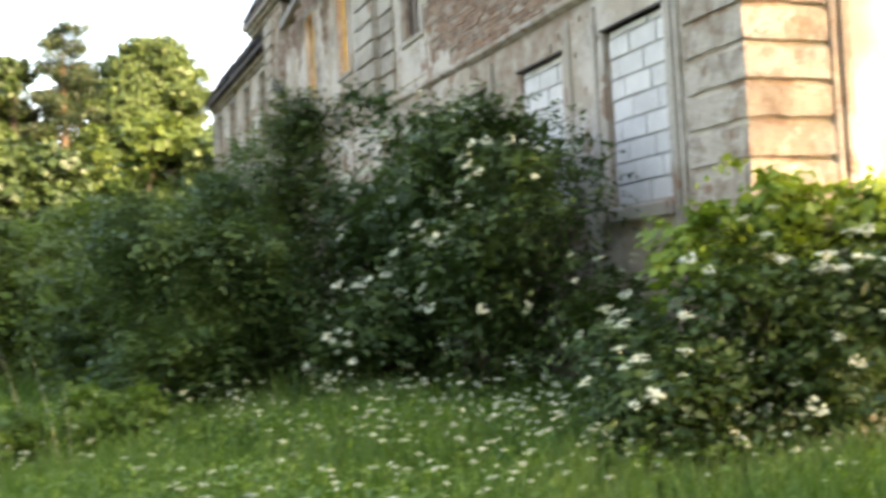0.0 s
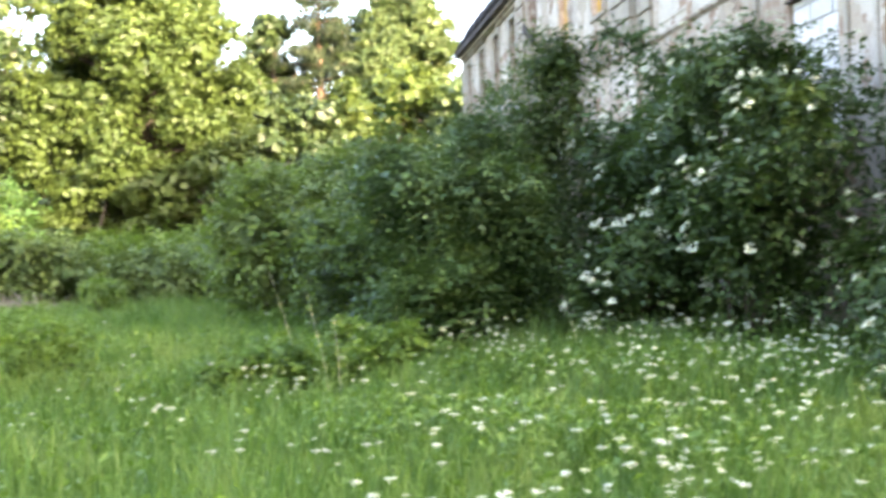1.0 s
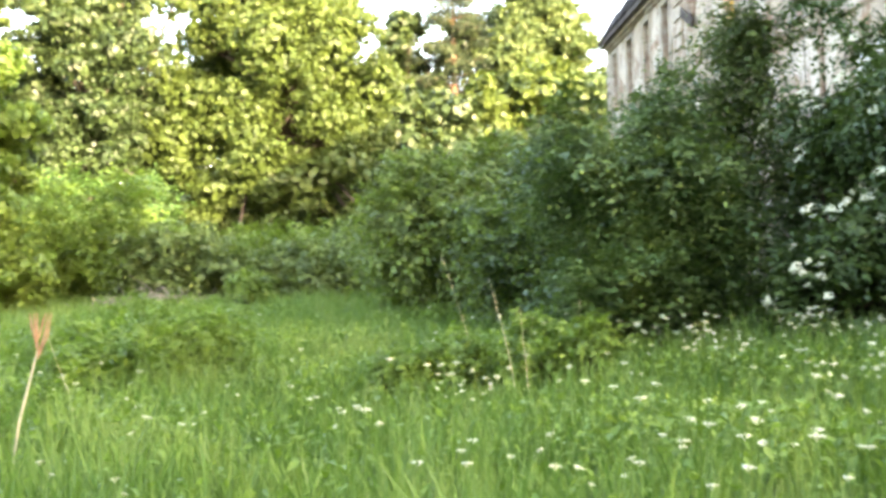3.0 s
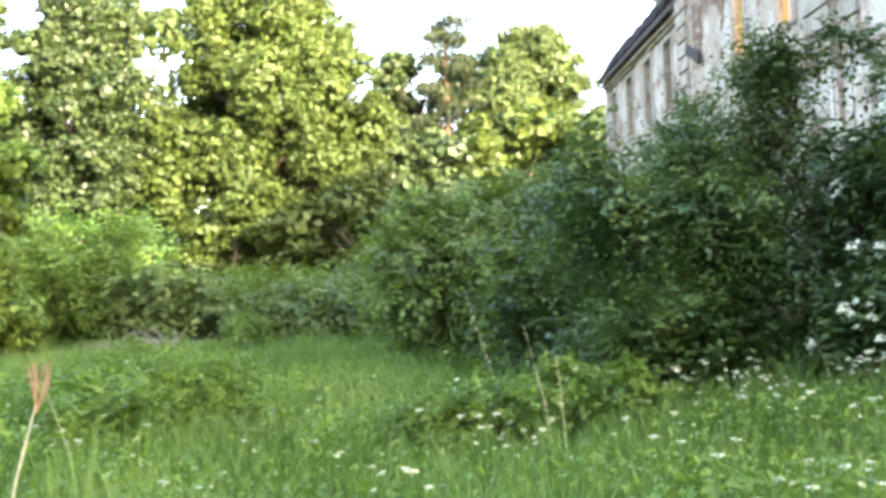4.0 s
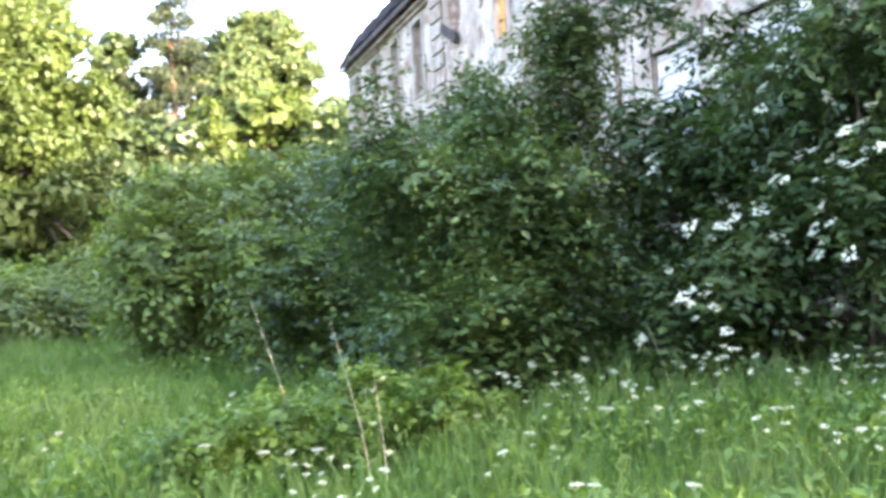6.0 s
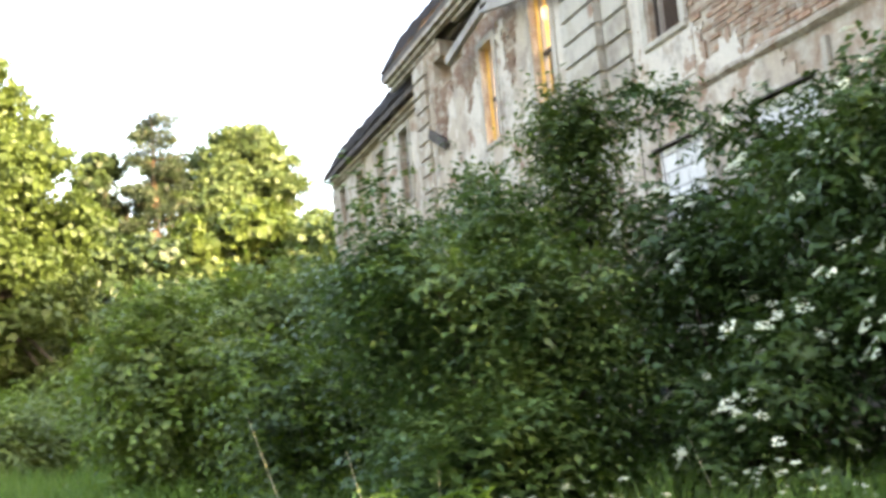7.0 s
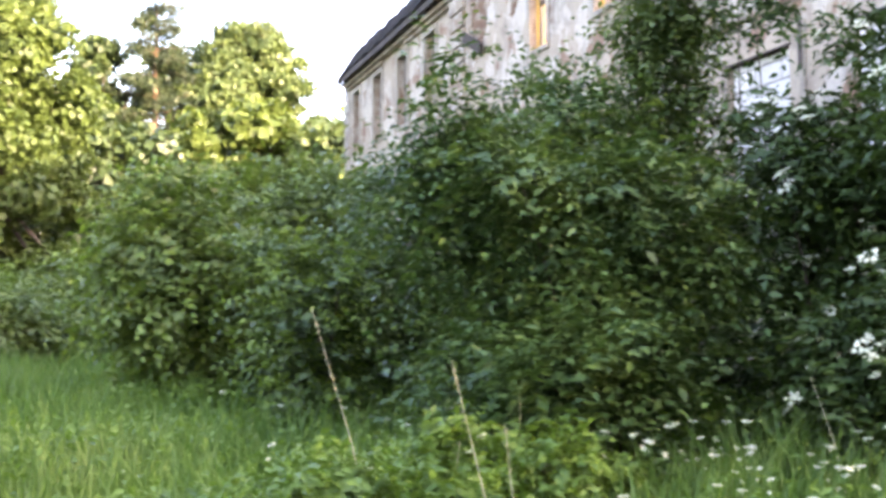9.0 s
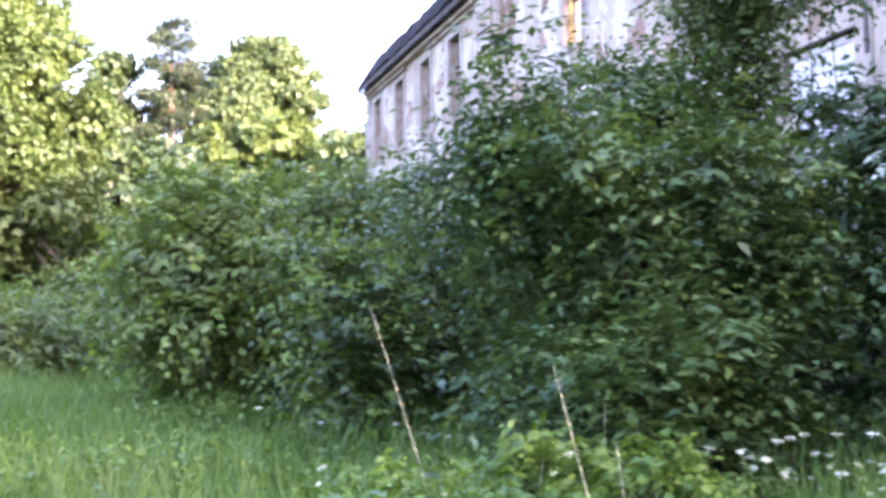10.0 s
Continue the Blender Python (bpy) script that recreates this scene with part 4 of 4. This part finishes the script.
pine("pine_tree", (4.0, 74.0), 18.2, 5.6, 68, "tall ragged pine with a bare reddish trunk")
for k, (x, y, h, s) in enumerate(((-24, 60, 20, 5.5), (-14, 64, 18, 5.5), (-6.5, 68, 14, 4.6), (7, 63, 11, 4.4), (1.5, 60, 9.5, 4.0), (13, 60, 10, 4.4), (-30, 48, 16, 5.0))):
    tree("wood_tree", (x, y), h, s, 11000, 0.4, (LEAF_TREE, LEAF_PALE, LEAF_WOOD, LEAF_TREE, LEAF_WOOD, LEAF_PALE, LEAF_TREE)[k], 80 + k, "tree of the wood behind the meadow", 0.02, 70, 0.3, group="far wood")
for k, (x, y, h) in enumerate(((-62, 90, 16), (-46, 96, 17), (-32, 98, 17), (-19, 100, 17), (-6, 102, 16), (8, 104, 15), (22, 100, 16), (38, 96, 16))):
    tree("wood_tree", (x, y), h, 8.5, 5000, 0.95, (LEAF_WOOD, LEAF_TREE)[k % 2], 120 + k, "tree far back in the wood", 0.0, 60, 0.25, group="far wood", dense=True)
# trees added out of view behind the walk, to shade the meadow
for k, (x, y, h, s) in enumerate(((-21, -31, 21, 6.5), (-12, -28, 22, 6.5), (-3, -31, 22, 6.5), (6, -28, 22, 6.5), (14, -31, 22, 6.5), (20.6, -29, 21, 6.0), (25.2, -30, 21, 3.6))):
    tree("shade_tree", (x, y), h, s, 9000, 1.3, LEAF_TREE, 100 + k, "unseen tree added behind the walk to shade the meadow", 0.0, 60, dense=True, group="trees behind the meadow")

# ---- small growth ----
sap = heap(R(70), (-2.9, 23.7, 1.0), (-2.1, 24.5, 1.75), 6, 0.24, 0.2)
shrub("sapling", (-2.5, 24.1), sap, 1600, 0.1, LEAF_LIME, 71, "little bright sapling standing in the grass", "sapling", 0.6, 0.6, 0.015, "", 0.25)
for k, (x, y, w, h) in enumerate(((-2.2, 12.5, 0.75, 1.0), (-1.45, 13.1, 0.65, 0.98), (-2.0, 11.4, 0.55, 0.85), (1.4, 12.0, 0.72, 0.62), (2.2, 12.3, 0.65, 0.72), (-3.1, 13.6, 0.8, 0.85), (-3.4, 10.6, 0.6, 0.7), (2.9, 12.4, 0.5, 0.62), (0.8, 11.7, 0.5, 0.55), (-3.3, 19.0, 0.9, 0.85))):
    z = 0.02 * y
    lob = heap(R(75 + k), (x - w, y - w, z), (x + w, y + w, z + h), 12, w * 0.36, 0.3)
    shrub("herb_clump", (x, y), lob, 3000, 0.08, LEAF_WEED, 90 + k, "low clump of bright leafy weeds in the grass", "weeds", 0.5, 0.7, 0.006, "weed clumps", 0.2, 1.0, 3)


def brush_heap(x, y, seed):
    """A low heap of dry cut twigs."""
    rng = random.Random(seed)
    z = float(ground_z(np.array(x), np.array(y)))
    ob = thing("brush_heap", (x, y, z), "low heap of dry greyish-pink twigs at the meadow edge", "brush heap")
    bm = bmesh.new()
    for k in range(260):
        a, r = rng.uniform(0, math.tau), math.sqrt(rng.random())
        c = Vector((1.7 * r * math.cos(a), 0.8 * r * math.sin(a), 0.1 + (1 - r) * rng.uniform(0.15, 0.75)))
        d = Vector((rng.uniform(-1, 1), rng.uniform(-1, 1), rng.uniform(-0.25, 0.5))).normalized() * rng.uniform(0.25, 0.6)
        tube(bm, [c - d, c + Vector((0, 0, 0.05)), c + d], [0.014, 0.011, 0.005], 3)
    part("twig_tangle", bm, TWIG, ob)
    return ob


brush_heap(-5.0, 26.3, 4)


def in_clearing(x, y):
    return ~((x > 7.85) & (y > 8.4))


def grass(count, seed):
    """Tall meadow grass: bent tapering blades, denser and finer by the walk, in tufts of uneven height."""
    rng = R(seed)
    y = -3.0 + 41.0 * rng.random(count * 2) ** 1.35
    x = -16.0 + 26.0 * rng.random(count * 2)
    reach = (np.abs(x - 0.8) - 3.0 - 0.55 * np.maximum(y, 0)) / 3.0
    ok = in_clearing(x, y) & (rng.random(count * 2) > reach) & (rng.random(count * 2) < (y + 3.0) / 3.0)
    x, y = x[ok][:count], y[ok][:count]
    n = len(x)
    tuft = 0.5 + 0.5 * np.sin(x * 2.1 + 1.7 * np.sin(y * 1.3)) * np.sin(y * 1.7 + 1.1 * np.sin(x * 0.9))
    h = (0.26 + 0.24 * tuft + 0.2 * rng.random(n) ** 2) * rng.uniform(0.6, 1.2, n)
    w = (0.0045 + 0.0004 * np.maximum(y, 0)) * rng.uniform(0.7, 1.4, n)
    a = rng.uniform(0, math.tau, n)
    lean = h * rng.uniform(0.1, 0.55, n)
    b = rng.uniform(0, math.tau, n)
    z = ground_z(x, y) - 0.02
    root = np.stack([x, y, z], 1)
    side = np.stack([np.cos(a), np.sin(a), np.zeros(n)], 1) * w[:, None]
    bend = np.stack([np.cos(b), np.sin(b), np.zeros(n)], 1) * lean[:, None]
    upv = np.zeros((n, 3))
    upv[:, 2] = h
    mid = root + upv * 0.55 + bend * 0.28
    tip = root + upv + bend
    verts = np.stack([root - side, root + side, mid - side * 0.8, mid + side * 0.8, tip], 1).reshape(-1, 3)
    i = np.arange(n)[:, None] * 5
    faces = np.concatenate([i + np.array([[0, 1, 3]]), i + np.array([[0, 3, 2]]), i + np.array([[2, 3, 4]])])
    ob = raw_mesh("meadow_grass", verts, faces, GRASS)
    return tagged(ob, "tall lush green meadow grass", "grass", kind="stuff")


grass(190000, 5)


def herb_layer(count, seed):
    """Small broad leaves of weeds mixed through the grass, in drifts."""
    rng = R(seed)
    y = 1.0 + 24.0 * rng.random(count * 3) ** 1.2
    x = -12.0 + 19.5 * rng.random(count * 3)
    drift = np.sin(x * 0.9 + 1.3 * np.sin(y * 0.7)) * np.sin(y * 1.1 + 0.8 * np.sin(x * 1.2 + 2.0))
    ok = in_clearing(x, y) & (rng.random(len(x)) < 0.25 + 0.75 * np.clip(drift, 0, 1)) & (np.abs(x - 0.8) < 4.0 + 0.62 * y)
    x, y, drift = x[ok][:count], y[ok][:count], drift[ok][:count]
    n = len(x)
    z = ground_z(x, y) + rng.uniform(0.12, 0.42, n) + 0.1 * np.clip(drift, 0, 1)
    face = rng.normal(size=(n, 3)) * 0.5 + np.array([0, 0, 1.0])
    ob = leaves("meadow_herbs", np.stack([x, y, z], 1), face, rng.uniform(0.05, 0.11, n), LEAF_WEED, None, 0.5)
    return tagged(ob, "broad weed leaves mixed through the grass", "weeds", kind="stuff")


herb_layer(45000, 6)


# white wildflowers
def wildflower(seed):
    rng = random.Random(seed)
    ob = thing("wildflower", (0, 0, 0), "white-headed wildflower on a thin green stem", "flower", "white meadow flowers")
    h = 0.62
    part("stem", tube(bmesh.new(), [(0, 0, -0.04), (0.02, 0.01, h * 0.5), (0, 0, h)], [0.004, 0.0035, 0.0025], 4), LEAF_HERB, ob)
    head = new("flower_head", HEADS[seed % 5])
    head.parent = ob
    head.matrix_basis = Matrix.Translation((0, 0, h + 0.01)) @ pose(0, 0, 0, rng.uniform(-15, 15), rng.uniform(-15, 15), rng.uniform(0, 360)) @ Matrix.Scale(0.31, 4)
    side = new("flower_head", HEADS[(seed + 2) % 5])
    side.parent = ob
    side.matrix_basis = Matrix.Translation((0.07, 0.03, h - 0.07)) @ pose(0, 0, 0, 12, 20, 40) @ Matrix.Scale(0.22, 4)
    return ob


PATTERNS = [wildflower(k) for k in range(5)]


def flower_spots(count, seed):
    rng = R(seed)
    out = []
    while len(out) < count:
        y = rng.uniform(3.5, 16.5)
        x = rng.uniform(-4.5, 7.6)
        patch = math.sin(x * 1.1 + 2.0) * math.sin(y * 0.8 + 1.0) + 0.6 * math.sin(x * 2.7 + y * 1.9)
        want = (0.12 + 0.88 / (1 + math.exp(-(x - 1.9) * 1.5))) * (0.5 + 0.5 * patch) * (1.0 if y < 10.0 or x > 3.2 else 0.25)
        if rng.random() < want and not (x > 4.6 and y > 11.5):
            out.append((x, y))
    return out


SPOTS = flower_spots(620, 9)
for k, (x, y) in enumerate(SPOTS[:290]):
    rng = random.Random(k)
    m = Matrix.Translation((x, y, float(ground_z(np.array(x), np.array(y))))) @ pose(0, 0, 0, rng.uniform(-8, 8), rng.uniform(-8, 8), rng.uniform(0, 360)) @ Matrix.Scale(rng.uniform(0.7, 1.15), 4)
    if k < 5:
        PATTERNS[k].matrix_basis = m
    else:
        c = copy_thing(PATTERNS[k % 5], m)
        c.matrix_basis = m
bm = bmesh.new()
rng = random.Random(77)
for x, y in SPOTS[290:]:
    z = float(ground_z(np.array(x), np.array(y)))
    h = rng.uniform(0.42, 0.72)
    tube(bm, [(x, y, z - 0.03), (x + 0.03, y, z + h)], [0.0035, 0.0025], 3)
tagged(part("flower_stems", bm, LEAF_HERB), "thin green flower stems in the grass", "flower stems", kind="stuff")
vs, fs, off = [], [], 0
rng = random.Random(77)
src = [np.array([v.co for v in me.vertices]) for me in HEADS]
srf = [[tuple(p.vertices) for p in me.polygons] for me in HEADS]
tri = [np.array([(f[0], f[i], f[i + 1]) for f in fl for i in range(1, len(f) - 1)]) for fl in srf]
for k, (x, y) in enumerate(SPOTS[290:]):
    z = float(ground_z(np.array(x), np.array(y)))
    h = rng.uniform(0.42, 0.72)
    s = rng.uniform(0.22, 0.42)
    vs.append(src[k % 5] * s + np.array([x + 0.03, y, z + h]))
    fs.append(tri[k % 5] + off)
    off += len(src[k % 5])
tagged(raw_mesh("small_flower_heads", np.concatenate(vs), np.concatenate(fs), BLOSSOM), "small white flower heads scattered in the grass", "flowers", kind="stuff")

# dry stalks
for k, (x, y, h, lx, ly) in enumerate(((1.46, 12.0, 1.5, -0.36, 0.1), (1.72, 10.7, 1.3, -0.24, 0.1), (1.8, 10.75, 1.0, -0.05, 0.1), (1.9, 12.2, 0.8, 0.1, 0.0), (2.5, 12.6, 0.9, 0.05, 0.1), (-1.75, 9.6, 0.95, -0.3, 0.1), (4.6, 12.2, 0.8, -0.2, 0.1))):
    z = float(ground_z(np.array(x), np.array(y)))
    stalk = part("dry_stalk", tube(bmesh.new(), [(x, y, z - 0.05), (x + lx * 0.4, y + ly * 0.4, z + h * 0.5), (x + lx, y + ly, z + h)], [0.0035, 0.003, 0.0015], 5), STRAW)
    tagged(stalk, "dry pale stalk leaning in the grass", "stalk", "dry stalks")
dock = thing("dock_plant", (-1.7, 8.3, 0.16), "dry dock stalk with a rusty branched seed head", "plant")
part("stalk", tube(bmesh.new(), [(-0.2, 0, -0.05), (-0.1, 0, 0.5), (0.03, 0, 0.95)], [0.011, 0.01, 0.007], 5), STRAW, dock)
bm = bmesh.new()
for k in range(6):
    a = k * 1.1
    tube(bm, [(0.03, 0, 0.9 + 0.02 * k), (0.05 + 0.05 * math.cos(a), 0.05 * math.sin(a), 1.05 + 0.02 * k), (0.06 + 0.07 * math.cos(a), 0.07 * math.sin(a), 1.2)], [0.005, 0.008, 0.003], 5)
part("seed_head", bm, RUST_STALK, dock, "rusty orange branched seed head")

# bricks laid bare by the fallen plaster, one by one
BRICK_MESH = []
for k in range(4):
    bm = boxed((-0.04, -0.14, -0.031), (0.03, 0.14, 0.031), 0.006)
    for v in bm.verts:
        v.co += Vector((noise.noise(v.co * 30 + Vector((k, 0, 0))) * 0.006, 0, noise.noise(v.co * 25 + Vector((0, k, 0))) * 0.004))
    me = bpy.data.meshes.new("brick")
    bm.to_mesh(me)
    bm.free()
    me.materials.append(BRICK)
    BRICK_MESH.append(me)


def brick_place(y, z, x):
    return Vector((x + 0.054 + 0.02 * noise.noise(Vector((y * 3, z * 5, 0))), y + 0.01 * noise.noise(Vector((y * 9, z * 9, 2))), z + 0.006 * noise.noise(Vector((y * 2, z * 2, 5)))))


def brick_spots(y_from, y_to, z_from, z_to, holes):
    """Courses of bricks wherever the plaster is gone, a few bricks fallen out."""
    for j in range(int((z_to - z_from) / 0.077)):
        z = z_from + j * 0.077
        for i in range(int((y_to - y_from) / 0.293)):
            y = y_from + (i + 0.5 * (j % 2)) * 0.293
            clear = not any(h[0] - 0.16 < y < h[1] + 0.16 and h[2] - 0.05 < z < h[3] + 0.05 for h in holes)
            if clear and bare(y, z) > 0.02 and noise.noise(Vector((i * 0.73, j * 1.37, 4.0))) < 0.33:
                yield y, z, (i * 7 + j * 3) % 4


core = [o for o in house.children if o.name == "wall"][0]
near_spots = list(brick_spots(10.2, 19.1, 5.55, EAVE - 0.1, NEAR_HOLES))
for y, z, k in near_spots[:300]:
    b = new("brick", BRICK_MESH[k])
    b.parent = core
    b.location = brick_place(y, z, WALL_X)


def brickwork(spots, x):
    bm = bmesh.new()
    for y, z, k in spots:
        box(bm, Vector((-0.04, -0.137, -0.03)) + brick_place(y, z, x), Vector((0.02, 0.137, 0.03)) + brick_place(y, z, x))
    tagged(part("brickwork", bm, BRICK, house, "worn red-brown bricks laid bare"), "worn red-brown bricks laid bare", kind="stuff")


brickwork(near_spots[300:], WALL_X)
brickwork(brick_spots(21.5, 29.2, 6.2, EAVE_MID - 0.1, MID_HOLES), WALL_X - MID_OUT)
